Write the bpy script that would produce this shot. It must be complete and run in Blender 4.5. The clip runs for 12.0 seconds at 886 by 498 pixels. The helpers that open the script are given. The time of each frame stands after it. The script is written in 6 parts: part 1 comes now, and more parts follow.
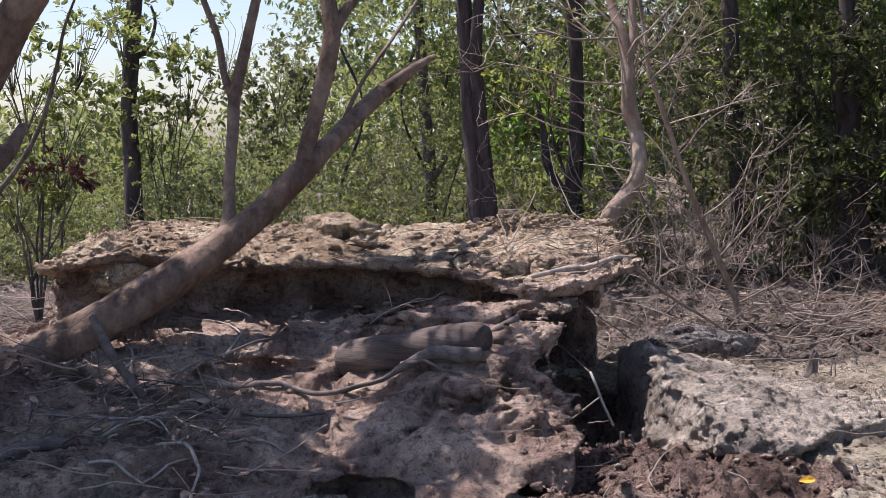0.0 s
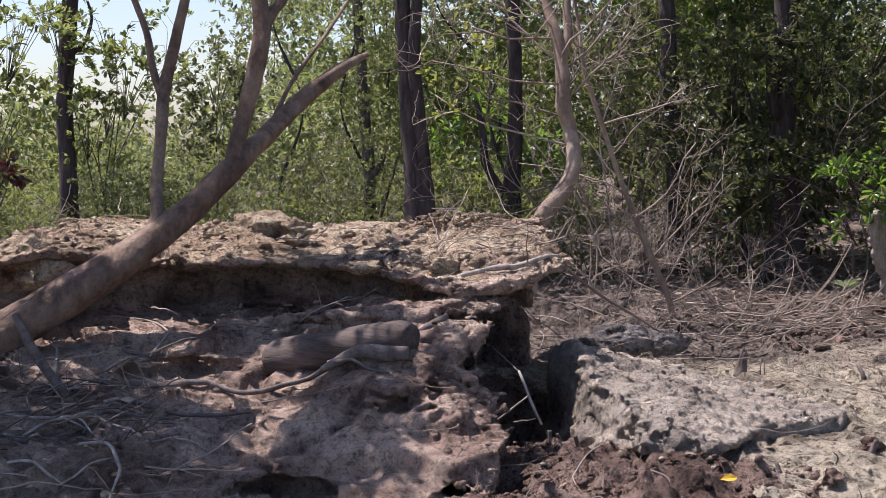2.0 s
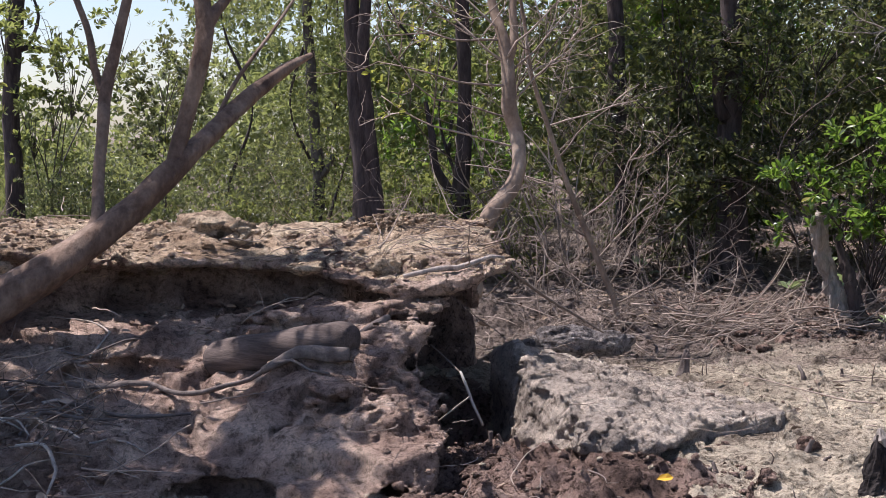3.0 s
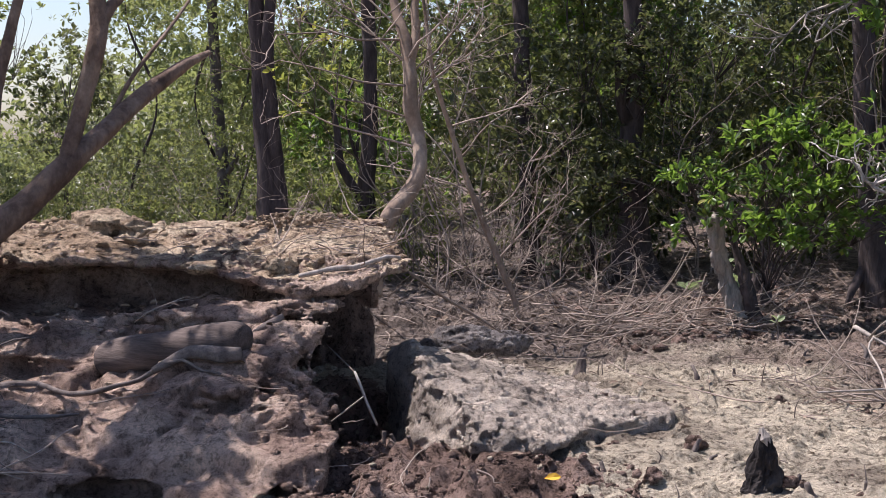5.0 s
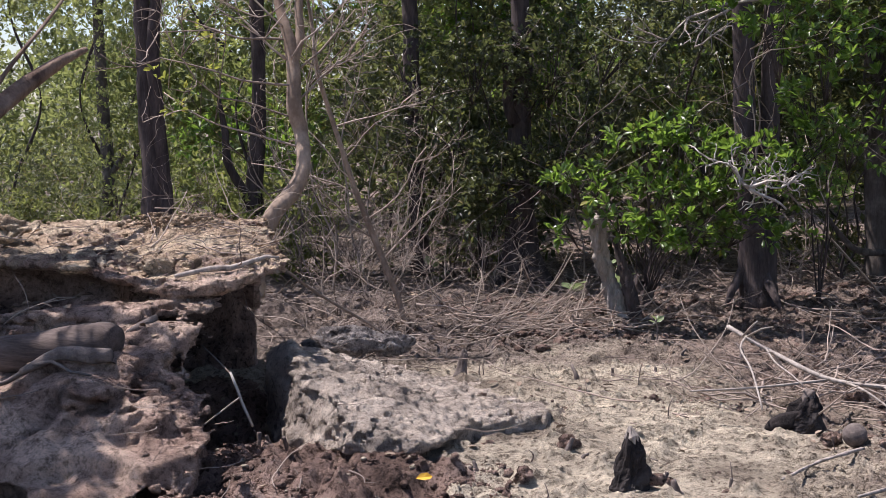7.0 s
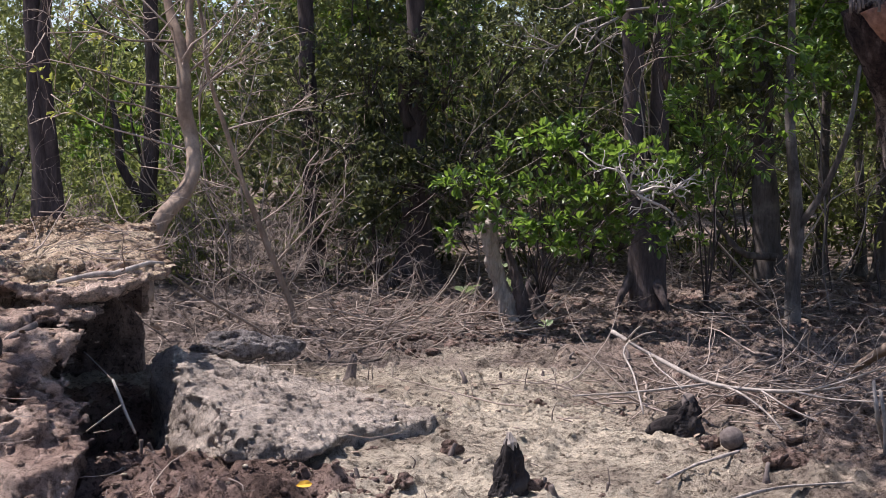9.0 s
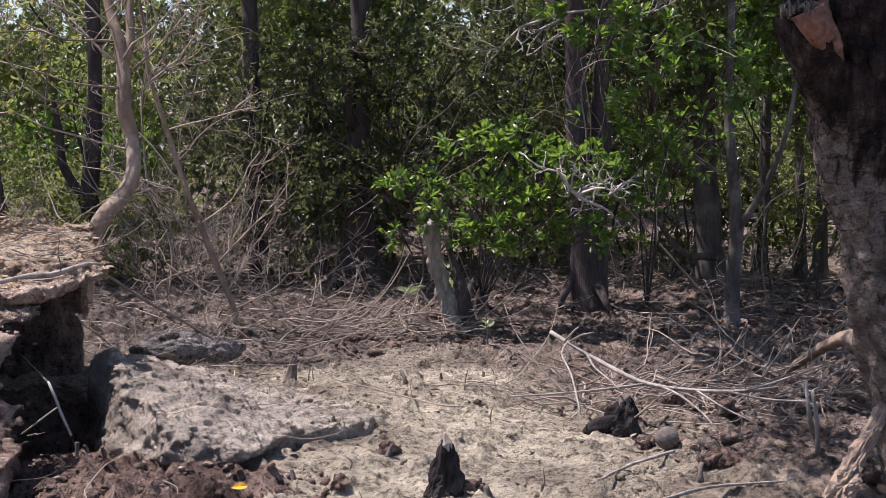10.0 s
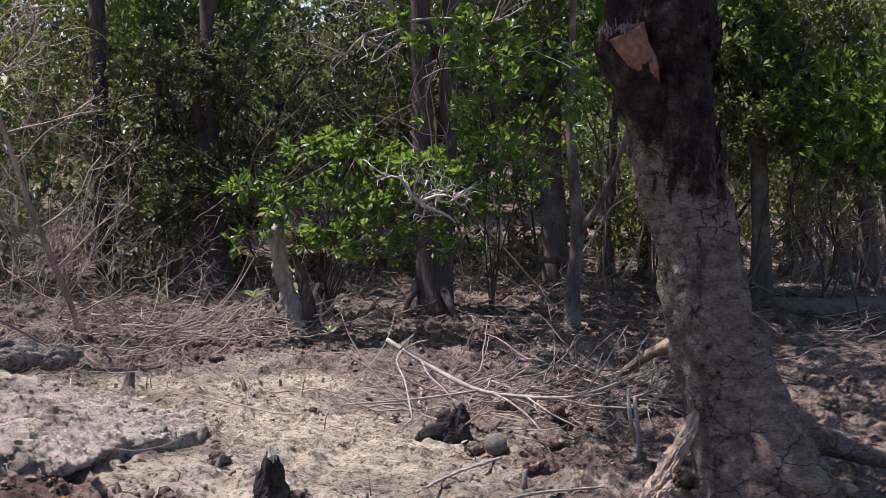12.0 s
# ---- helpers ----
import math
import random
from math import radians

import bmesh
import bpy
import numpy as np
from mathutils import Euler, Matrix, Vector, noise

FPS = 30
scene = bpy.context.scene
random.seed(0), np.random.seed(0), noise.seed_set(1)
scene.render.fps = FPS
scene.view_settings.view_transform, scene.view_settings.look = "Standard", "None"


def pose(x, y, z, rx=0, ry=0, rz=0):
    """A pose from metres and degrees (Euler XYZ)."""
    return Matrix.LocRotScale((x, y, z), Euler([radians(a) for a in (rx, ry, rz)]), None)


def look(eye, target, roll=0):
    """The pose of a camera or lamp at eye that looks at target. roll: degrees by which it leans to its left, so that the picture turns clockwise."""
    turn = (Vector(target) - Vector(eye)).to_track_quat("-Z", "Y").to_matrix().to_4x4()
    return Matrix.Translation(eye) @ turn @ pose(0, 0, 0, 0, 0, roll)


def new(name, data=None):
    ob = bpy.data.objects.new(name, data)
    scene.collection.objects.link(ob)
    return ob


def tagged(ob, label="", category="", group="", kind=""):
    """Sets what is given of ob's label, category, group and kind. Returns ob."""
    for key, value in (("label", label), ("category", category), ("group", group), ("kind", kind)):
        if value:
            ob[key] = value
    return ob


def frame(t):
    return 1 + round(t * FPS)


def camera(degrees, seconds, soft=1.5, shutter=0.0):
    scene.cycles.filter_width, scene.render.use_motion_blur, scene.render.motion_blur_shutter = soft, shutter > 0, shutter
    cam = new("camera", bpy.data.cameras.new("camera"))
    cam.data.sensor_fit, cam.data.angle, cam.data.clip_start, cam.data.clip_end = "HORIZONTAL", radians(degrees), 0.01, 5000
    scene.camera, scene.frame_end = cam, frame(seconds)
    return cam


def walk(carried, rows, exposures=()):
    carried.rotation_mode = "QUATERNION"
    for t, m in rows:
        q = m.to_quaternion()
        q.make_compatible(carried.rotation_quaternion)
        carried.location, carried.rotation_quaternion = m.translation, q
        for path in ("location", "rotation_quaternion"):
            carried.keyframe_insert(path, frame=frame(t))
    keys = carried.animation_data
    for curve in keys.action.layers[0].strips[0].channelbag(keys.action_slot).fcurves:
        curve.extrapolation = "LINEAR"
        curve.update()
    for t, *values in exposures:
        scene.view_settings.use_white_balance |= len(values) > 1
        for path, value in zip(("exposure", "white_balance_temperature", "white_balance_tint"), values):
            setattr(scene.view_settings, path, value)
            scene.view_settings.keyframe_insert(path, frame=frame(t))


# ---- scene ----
# ---------------------------------------------------------------- camera
cam = camera(35.2, 12.0, soft=0.78)
walk(cam, [
    (0.0, pose(-0.000, 0.000, 1.443, 85.20, 1.55, -0.13)),
    (0.5, pose(0.017, 0.006, 1.437, 85.20, 1.44, -0.42)),
    (1.0, pose(0.039, 0.013, 1.442, 85.16, 1.37, -0.86)),
    (1.5, pose(0.057, 0.021, 1.437, 85.14, 1.24, -1.45)),
    (2.0, pose(0.082, 0.015, 1.435, 85.13, 1.16, -2.30)),
    (2.5, pose(0.112, 0.006, 1.431, 85.16, 0.99, -3.23)),
    (3.0, pose(0.144, -0.000, 1.437, 85.12, 0.91, -4.12)),
    (5.0, pose(0.230, -0.019, 1.445, 85.02, 0.29, -7.62)),
    (5.5, pose(0.257, -0.024, 1.444, 85.02, 0.16, -8.56)),
    (6.0, pose(0.282, -0.031, 1.440, 85.03, 0.03, -9.50)),
    (6.5, pose(0.309, -0.029, 1.439, 85.06, -0.10, -10.68)),
    (7.0, pose(0.331, -0.037, 1.442, 85.06, -0.21, -11.73)),
    (9.0, pose(0.416, -0.087, 1.479, 85.06, -0.67, -15.59)),
    (9.5, pose(0.438, -0.105, 1.485, 85.05, -0.78, -16.55)),
    (10.0, pose(0.462, -0.123, 1.491, 85.07, -0.88, -17.64)),
    (10.5, pose(0.493, -0.150, 1.499, 85.07, -1.00, -18.88)),
    (11.0, pose(0.528, -0.188, 1.515, 85.03, -1.10, -20.20)),
    (11.5, pose(0.565, -0.225, 1.542, 85.00, -1.29, -21.59)),
    (12.0, pose(0.587, -0.253, 1.577, 84.97, -1.51, -23.07)),
], exposures=[(0.0, 0.77, 6050, 21), (12.0, 0.77, 6050, 21)])

# ---------------------------------------------------------------- light
TO_SUN = Vector((-0.52, 0.32, 1.3)).normalized()
world = bpy.data.worlds.new("sky")
scene.world = world
world.use_nodes = True
wn = world.node_tree.nodes
sky = wn.new("ShaderNodeTexSky")
sky.sky_type = "NISHITA"
sky.sun_disc = False
sky.sun_elevation = math.asin(TO_SUN.z)
sky.sun_rotation = math.atan2(TO_SUN.x, TO_SUN.y)
sky.dust_density = 1.0
sky.ozone_density = 1.0
wn["Background"].inputs["Strength"].default_value = 0.093
world.node_tree.links.new(sky.outputs[0], wn["Background"].inputs["Color"])
sun = new("sun", bpy.data.lights.new("sun", "SUN"))
sun.data.energy = 4.8
sun.data.angle = radians(0.5)
sun.data.color = (1.0, 0.925, 0.82)
sun.matrix_world = look(TO_SUN * 40, (0, 0, 0))


# ---------------------------------------------------------------- materials
def nodes_of(name):
    mat = bpy.data.materials.new(name)
    mat.use_nodes = True
    nt = mat.node_tree
    return mat, nt, nt.nodes["Principled BSDF"]


def add(nt, kind, **inputs):
    node = nt.nodes.new(kind)
    for key, value in inputs.items():
        node.inputs[key.replace("_", " ")].default_value = value
    return node


def ramp(nt, fac, stops):
    node = nt.nodes.new("ShaderNodeValToRGB")
    els = node.color_ramp.elements
    while len(els) < len(stops):
        els.new(0.5)
    for el, (pos, col) in zip(els, stops):
        el.position, el.color = pos, (*col, 1)
    nt.links.new(fac, node.inputs[0])
    return node.outputs[0]


def mix(nt, fac, a, b, blend="MIX"):
    node = nt.nodes.new("ShaderNodeMix")
    node.data_type, node.blend_type = "RGBA", blend
    for sock, val in ((node.inputs[0], fac), (node.inputs[6], a), (node.inputs[7], b)):
        if isinstance(val, (int, float)):
            sock.default_value = val
        elif isinstance(val, tuple):
            sock.default_value = (*val, 1)
        else:
            nt.links.new(val, sock)
    return node.outputs[2]


def coords(nt, scale=(1, 1, 1)):
    tc = nt.nodes.new("ShaderNodeTexCoord")
    mp = nt.nodes.new("ShaderNodeMapping")
    mp.inputs["Scale"].default_value = scale
    nt.links.new(tc.outputs["Object"], mp.inputs["Vector"])
    return mp.outputs[0]


def tex_noise(nt, vec, scale, detail=6.0, rough=0.6):
    node = add(nt, "ShaderNodeTexNoise", Scale=scale, Detail=detail, Roughness=rough)
    nt.links.new(vec, node.inputs["Vector"])
    return node.outputs[0]


def bump(nt, bsdf, height, strength, distance, under=None):
    node = add(nt, "ShaderNodeBump", Strength=strength, Distance=distance)
    nt.links.new(height, node.inputs["Height"])
    if under is not None:
        nt.links.new(under, node.inputs["Normal"])
    nt.links.new(node.outputs[0], bsdf.inputs["Normal"])
    return node.outputs[0]


def mud_material(name, dark, mid, light, patch=0.9, rough=0.95, wood_floor=None, pitted=0.75, brown=None):
    """Drying mud: broad damp patches, sharp crumbs, small pits with their shade painted in. wood_floor: the damp soil
    under the trees, partly darkened for their shade.
    """
    mat, nt, b = nodes_of(name)
    v = coords(nt)
    broad = tex_noise(nt, v, patch, 6, 0.65)
    fine = tex_noise(nt, v, 13, 12, 0.78)
    grain = tex_noise(nt, v, 95, 8, 0.75)
    crumbs = add(nt, "ShaderNodeTexVoronoi", Scale=48.0, Randomness=1.0)
    nt.links.new(v, crumbs.inputs["Vector"])
    c = ramp(nt, broad, [(0.36, dark), (0.5, mid), (0.64, light)])
    # Darker soil beyond the wood's edge, part of the trees' shade in its colour.
    if wood_floor:
        sep = nt.nodes.new("ShaderNodeSeparateXYZ")
        nt.links.new(v, sep.inputs[0])
        edge = nt.nodes.new("ShaderNodeMath")
        edge.operation = "MULTIPLY_ADD"
        nt.links.new(tex_noise(nt, v, 1.3, 6, 0.65), edge.inputs[0])
        edge.inputs[1].default_value = 3.0
        across = nt.nodes.new("ShaderNodeMath")
        across.operation = "MINIMUM"
        nt.links.new(sep.outputs["X"], across.inputs[0])
        across.inputs[1].default_value = 5.0
        skew = nt.nodes.new("ShaderNodeMath")
        skew.operation = "MULTIPLY_ADD"
        nt.links.new(across.outputs[0], skew.inputs[0])
        skew.inputs[1].default_value = 0.25
        nt.links.new(sep.outputs["Y"], skew.inputs[2])
        nt.links.new(skew.outputs[0], edge.inputs[2])
        reach = add(nt, "ShaderNodeMapRange")
        for key, val in (("From Min", 10.3), ("From Max", 11.1)):
            reach.inputs[key].default_value = val
        nt.links.new(edge.outputs[0], reach.inputs["Value"])
        soil = ramp(nt, tex_noise(nt, v, 2.2, 6), [(0.35, tuple(a * 0.55 for a in wood_floor)), (0.65, tuple(a * 1.5 for a in wood_floor))])
        c = mix(nt, reach.outputs[0], c, soil)
        # brown crumbly soil towards the old tree
        side = nt.nodes.new("ShaderNodeMath")
        side.operation = "MULTIPLY_ADD"
        nt.links.new(tex_noise(nt, v, 1.7, 8, 0.7), side.inputs[0])
        side.inputs[1].default_value = 2.6
        nt.links.new(sep.outputs["X"], side.inputs[2])
        turn = add(nt, "ShaderNodeMapRange")
        for key, val in (("From Min", 4.45), ("From Max", 5.2)):
            turn.inputs[key].default_value = val
        nt.links.new(side.outputs[0], turn.inputs["Value"])
        loam = ramp(nt, tex_noise(nt, v, 5.0, 8, 0.7), [(0.38, tuple(a * 0.6 for a in brown)), (0.62, tuple(a * 1.6 for a in brown))])
        c = mix(nt, turn.outputs[0], c, loam)
    # Low spots of the bump are darkened, since it casts no self-shadow.
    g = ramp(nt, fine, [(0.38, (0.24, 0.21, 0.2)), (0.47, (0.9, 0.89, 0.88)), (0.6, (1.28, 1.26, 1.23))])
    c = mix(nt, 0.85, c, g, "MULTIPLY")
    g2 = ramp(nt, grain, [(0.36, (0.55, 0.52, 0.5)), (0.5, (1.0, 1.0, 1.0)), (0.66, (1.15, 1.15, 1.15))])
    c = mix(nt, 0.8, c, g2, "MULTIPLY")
    # Small pits: the shade inside them is multiplied into the colour.
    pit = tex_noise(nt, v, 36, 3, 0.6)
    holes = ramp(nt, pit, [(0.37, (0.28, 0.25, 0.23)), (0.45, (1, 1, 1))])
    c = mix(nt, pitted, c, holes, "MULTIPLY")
    nt.links.new(c, b.inputs["Base Color"])
    b.inputs["Roughness"].default_value = rough
    b.inputs["Specular IOR Level"].default_value = 0.2
    nh = bump(nt, b, holes, pitted, 0.02)
    n0 = bump(nt, b, crumbs.outputs["Distance"], 0.7, -0.016, nh)
    n1 = bump(nt, b, fine, 1.0, 0.09, n0)
    bump(nt, b, grain, 1.0, 0.016, n1)
    return mat


def bark_material(name, dark, light, stretch=0.25, scale=14.0, depth=0.02, blotch=None):
    """Bark: streaks along the stem, cracks, and lichen or bare blotches."""
    mat, nt, b = nodes_of(name)
    v = coords(nt, stretch if isinstance(stretch, tuple) else (1, 1, stretch))
    streak = tex_noise(nt, v, scale, 8, 0.65)
    broad = tex_noise(nt, coords(nt), 3.2, 5)
    c = ramp(nt, streak, [(0.32, dark), (0.66, light)])
    if blotch:
        m = ramp(nt, broad, [(0.5, (0, 0, 0)), (0.62, (1, 1, 1))])
        c = mix(nt, m, c, mix(nt, 0.5, c, blotch))
    fine = tex_noise(nt, v, scale * 6, 4)
    c = mix(nt, 0.6, c, ramp(nt, fine, [(0.3, (0.6, 0.6, 0.6)), (0.65, (1.1, 1.1, 1.1))]), "MULTIPLY")
    nt.links.new(c, b.inputs["Base Color"])
    b.inputs["Roughness"].default_value = 0.9
    b.inputs["Specular IOR Level"].default_value = 0.25
    n1 = bump(nt, b, streak, 0.8, depth)
    bump(nt, b, fine, 0.5, depth * 0.25, n1)
    return mat


def cracked_bark(name):
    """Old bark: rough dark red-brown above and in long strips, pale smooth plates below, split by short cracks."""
    mat, nt, b = nodes_of(name)
    v = coords(nt)
    wobble = nt.nodes.new("ShaderNodeVectorMath")
    wobble.operation = "MULTIPLY_ADD"
    nz = add(nt, "ShaderNodeTexNoise", Scale=9.0, Detail=6.0, Roughness=0.65)
    nt.links.new(v, nz.inputs["Vector"])
    nt.links.new(nz.outputs["Color"], wobble.inputs[0])
    wobble.inputs[1].default_value = (0.12, 0.12, 0.12)
    squat = coords(nt, (1, 1, 1.5))
    nt.links.new(squat, wobble.inputs[2])
    vor = add(nt, "ShaderNodeTexVoronoi", Scale=7.0)
    vor.feature = "DISTANCE_TO_EDGE"
    nt.links.new(wobble.outputs[0], vor.inputs["Vector"])
    crack = ramp(nt, vor.outputs["Distance"], [(0.0, (0, 0, 0)), (0.018, (0.6, 0.6, 0.6)), (0.04, (1, 1, 1))])
    whole = ramp(nt, tex_noise(nt, v, 4.0, 4), [(0.5, (0, 0, 0)), (0.56, (1, 1, 1))])
    crack = mix(nt, whole, crack, (1, 1, 1))
    plate = tex_noise(nt, coords(nt, (1, 1, 1.6)), 12, 12, 0.72)
    fine = tex_noise(nt, coords(nt, (1, 1, 2.2)), 55, 10, 0.75)
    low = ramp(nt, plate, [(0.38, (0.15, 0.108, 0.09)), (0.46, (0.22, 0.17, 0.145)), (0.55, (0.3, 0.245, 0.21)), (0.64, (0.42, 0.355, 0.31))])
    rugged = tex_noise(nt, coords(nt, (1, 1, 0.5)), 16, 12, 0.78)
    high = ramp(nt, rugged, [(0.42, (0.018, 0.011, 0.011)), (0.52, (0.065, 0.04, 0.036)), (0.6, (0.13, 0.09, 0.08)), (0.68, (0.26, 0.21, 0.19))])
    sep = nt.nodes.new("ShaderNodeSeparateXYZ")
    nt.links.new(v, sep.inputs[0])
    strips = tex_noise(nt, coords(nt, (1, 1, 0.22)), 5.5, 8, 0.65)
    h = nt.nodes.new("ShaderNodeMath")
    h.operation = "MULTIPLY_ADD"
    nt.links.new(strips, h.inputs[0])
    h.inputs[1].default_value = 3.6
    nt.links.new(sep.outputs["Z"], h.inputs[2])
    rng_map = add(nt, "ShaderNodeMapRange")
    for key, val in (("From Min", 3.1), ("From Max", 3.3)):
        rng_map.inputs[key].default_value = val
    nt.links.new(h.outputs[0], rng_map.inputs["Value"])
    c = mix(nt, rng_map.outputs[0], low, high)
    c = mix(nt, 0.75, c, ramp(nt, fine, [(0.38, (0.4, 0.37, 0.35)), (0.5, (1.0, 0.98, 0.97)), (0.62, (1.2, 1.18, 1.15))]), "MULTIPLY")
    c = mix(nt, 0.9, c, crack, "MULTIPLY")
    nt.links.new(c, b.inputs["Base Color"])
    b.inputs["Roughness"].default_value = 0.9
    b.inputs["Specular IOR Level"].default_value = 0.25
    n1 = bump(nt, b, crack, 1.0, 0.015)
    n2 = bump(nt, b, plate, 1.0, 0.05, n1)
    n3 = bump(nt, b, mix(nt, rng_map.outputs[0], (0.5, 0.5, 0.5), rugged), 1.0, 0.08, n2)
    bump(nt, b, fine, 1.0, 0.02, n3)
    return mat


def leaf_material(name, dark, mid, light, glow, share=0.4, rough=0.38):
    """Leathery leaf that lets some light through; each leaf differs a little."""
    mat, nt, b = nodes_of(name)
    geo = nt.nodes.new("ShaderNodeNewGeometry")
    c = ramp(nt, geo.outputs["Random Per Island"], [(0.0, dark), (0.55, mid), (0.93, light), (1.0, (0.3, 0.24, 0.03))])
    nt.links.new(c, b.inputs["Base Color"])
    b.inputs["Roughness"].default_value = rough
    b.inputs["Specular IOR Level"].default_value = 0.5
    tr = nt.nodes.new("ShaderNodeBsdfTranslucent")
    tc = mix(nt, 0.75, c, glow)
    nt.links.new(tc, tr.inputs["Color"])
    ms = nt.nodes.new("ShaderNodeMixShader")
    ms.inputs[0].default_value = share
    nt.links.new(b.outputs[0], ms.inputs[1])
    nt.links.new(tr.outputs[0], ms.inputs[2])
    nt.links.new(ms.outputs[0], nt.nodes["Material Output"].inputs["Surface"])
    return mat


def plain_material(name, a, b_col, scale=30.0, rough=0.85):
    mat, nt, b = nodes_of(name)
    v = coords(nt)
    n = tex_noise(nt, v, scale, 6)
    nt.links.new(ramp(nt, n, [(0.3, a), (0.7, b_col)]), b.inputs["Base Color"])
    b.inputs["Roughness"].default_value = rough
    b.inputs["Specular IOR Level"].default_value = 0.3
    bump(nt, b, n, 0.6, 0.008)
    return mat


def twig_material(name, dark, light):
    """Dead twigs, every one its own shade."""
    mat, nt, b = nodes_of(name)
    geo = nt.nodes.new("ShaderNodeNewGeometry")
    c = ramp(nt, geo.outputs["Random Per Island"], [(0.0, dark), (1.0, light)])
    n = tex_noise(nt, coords(nt), 60, 4)
    c = mix(nt, 0.6, c, ramp(nt, n, [(0.3, (0.6, 0.58, 0.55)), (0.7, (1.1, 1.1, 1.1))]), "MULTIPLY")
    nt.links.new(c, b.inputs["Base Color"])
    b.inputs["Roughness"].default_value = 0.85
    b.inputs["Specular IOR Level"].default_value = 0.3
    return mat


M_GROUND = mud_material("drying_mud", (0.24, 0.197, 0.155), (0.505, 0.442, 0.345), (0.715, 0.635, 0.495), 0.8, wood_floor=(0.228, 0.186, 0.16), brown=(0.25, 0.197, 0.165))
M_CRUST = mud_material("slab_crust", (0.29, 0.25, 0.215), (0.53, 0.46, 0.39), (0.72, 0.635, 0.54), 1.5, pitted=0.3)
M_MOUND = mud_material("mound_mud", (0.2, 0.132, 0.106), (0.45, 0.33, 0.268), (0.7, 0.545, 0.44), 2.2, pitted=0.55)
# Also colours the pit's walls and floor in place of their shade.
M_EARTH = mud_material("torn_earth_and_shade", (0.135, 0.092, 0.075), (0.285, 0.2, 0.165), (0.44, 0.325, 0.27), 3.0, pitted=0.9)
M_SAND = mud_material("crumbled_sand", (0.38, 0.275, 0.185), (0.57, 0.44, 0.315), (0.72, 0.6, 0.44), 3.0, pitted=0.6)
M_BARK_DARK = bark_material("dark_bark", (0.042, 0.032, 0.031), (0.12, 0.094, 0.088), 0.2, 16)
M_BARK_GREY = bark_material("grey_bark", (0.05, 0.041, 0.037), (0.15, 0.128, 0.115), 0.2, 16, 0.012, (0.28, 0.25, 0.22))
M_BARK_TAN = bark_material("tan_bark", (0.085, 0.054, 0.04), (0.25, 0.175, 0.13), (0.5, 0.5, 0.3), 18, 0.035, (0.36, 0.28, 0.22))
M_BARK_PALE = bark_material("pale_bark", (0.17, 0.122, 0.09), (0.38, 0.285, 0.212), (0.5, 0.5, 0.3), 14, 0.012, (0.48, 0.385, 0.3))
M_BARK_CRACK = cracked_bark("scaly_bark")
M_DEAD = bark_material("grey_deadwood", (0.2, 0.172, 0.15), (0.44, 0.39, 0.34), 0.12, 20, 0.008)
M_BLEACH = bark_material("bleached_wood", (0.28, 0.25, 0.225), (0.64, 0.59, 0.54), 0.12, 20, 0.008)
M_LOG = bark_material("driftwood", (0.09, 0.073, 0.067), (0.2, 0.168, 0.15), 1.0, 18, 0.012)
M_LOG_GRAIN = bark_material("long_grained_driftwood", (0.055, 0.042, 0.037), (0.15, 0.117, 0.102), (0.12, 1, 1), 26, 0.01)
M_CHAR = bark_material("charred_wood", (0.006, 0.005, 0.005), (0.04, 0.032, 0.03), 0.3, 26, 0.02, (0.09, 0.08, 0.075))
M_CUT = plain_material("torn_wood", (0.09, 0.042, 0.032), (0.26, 0.14, 0.1), 34)
M_STONE = plain_material("grey_stone", (0.2, 0.18, 0.16), (0.36, 0.33, 0.3), 9)
M_TWIG = twig_material("dead_twigs", (0.14, 0.105, 0.085), (0.52, 0.43, 0.36))
M_TWIG_DARK = twig_material("damp_twigs", (0.06, 0.047, 0.041), (0.27, 0.22, 0.19))
M_LEAF = leaf_material("mangrove_leaf", (0.03, 0.036, 0.019), (0.053, 0.06, 0.029), (0.117, 0.125, 0.062), (0.29, 0.32, 0.1), 0.37, 0.36)
# Darkened copy of mangrove_leaf: the deep wood's shade is in its colour.
M_LEAF_SHADED = leaf_material("shaded_mangrove_leaf", (0.02, 0.025, 0.015), (0.035, 0.043, 0.023), (0.087, 0.096, 0.05), (0.23, 0.27, 0.085), 0.34, 0.36)
M_LEAF_OLIVE = leaf_material("olive_leaf", (0.055, 0.07, 0.024), (0.09, 0.11, 0.038), (0.15, 0.165, 0.062), (0.38, 0.43, 0.12), 0.48, 0.6)
M_LEAF_BRIGHT = leaf_material("young_leaf", (0.03, 0.058, 0.016), (0.06, 0.112, 0.024), (0.125, 0.19, 0.04), (0.3, 0.48, 0.06), 0.45, 0.35)
M_LEAF_FAR = leaf_material("far_leaf", (0.055, 0.074, 0.03), (0.095, 0.12, 0.048), (0.15, 0.175, 0.072), (0.42, 0.47, 0.15), 0.45, 0.5)
M_LEAF_YELLOW = leaf_material("yellowing_leaf", (0.12, 0.16, 0.03), (0.2, 0.24, 0.04), (0.4, 0.34, 0.05), (0.5, 0.52, 0.1), 0.45)
M_LEAF_RED = leaf_material("red_leaf", (0.05, 0.016, 0.016), (0.08, 0.022, 0.022), (0.13, 0.045, 0.04), (0.16, 0.05, 0.045), 0.3)
M_LITTER = twig_material("leaf_litter", (0.10, 0.07, 0.05), (0.4, 0.31, 0.23))
M_YELLOW = plain_material("yellow_leaf", (0.6, 0.33, 0.03), (0.75, 0.45, 0.05), 30, 0.5)


# ---------------------------------------------------------------- mesh tools
rng = np.random.default_rng(7)
LATTICE = rng.random((64, 64, 64)).astype(np.float32) * 2 - 1


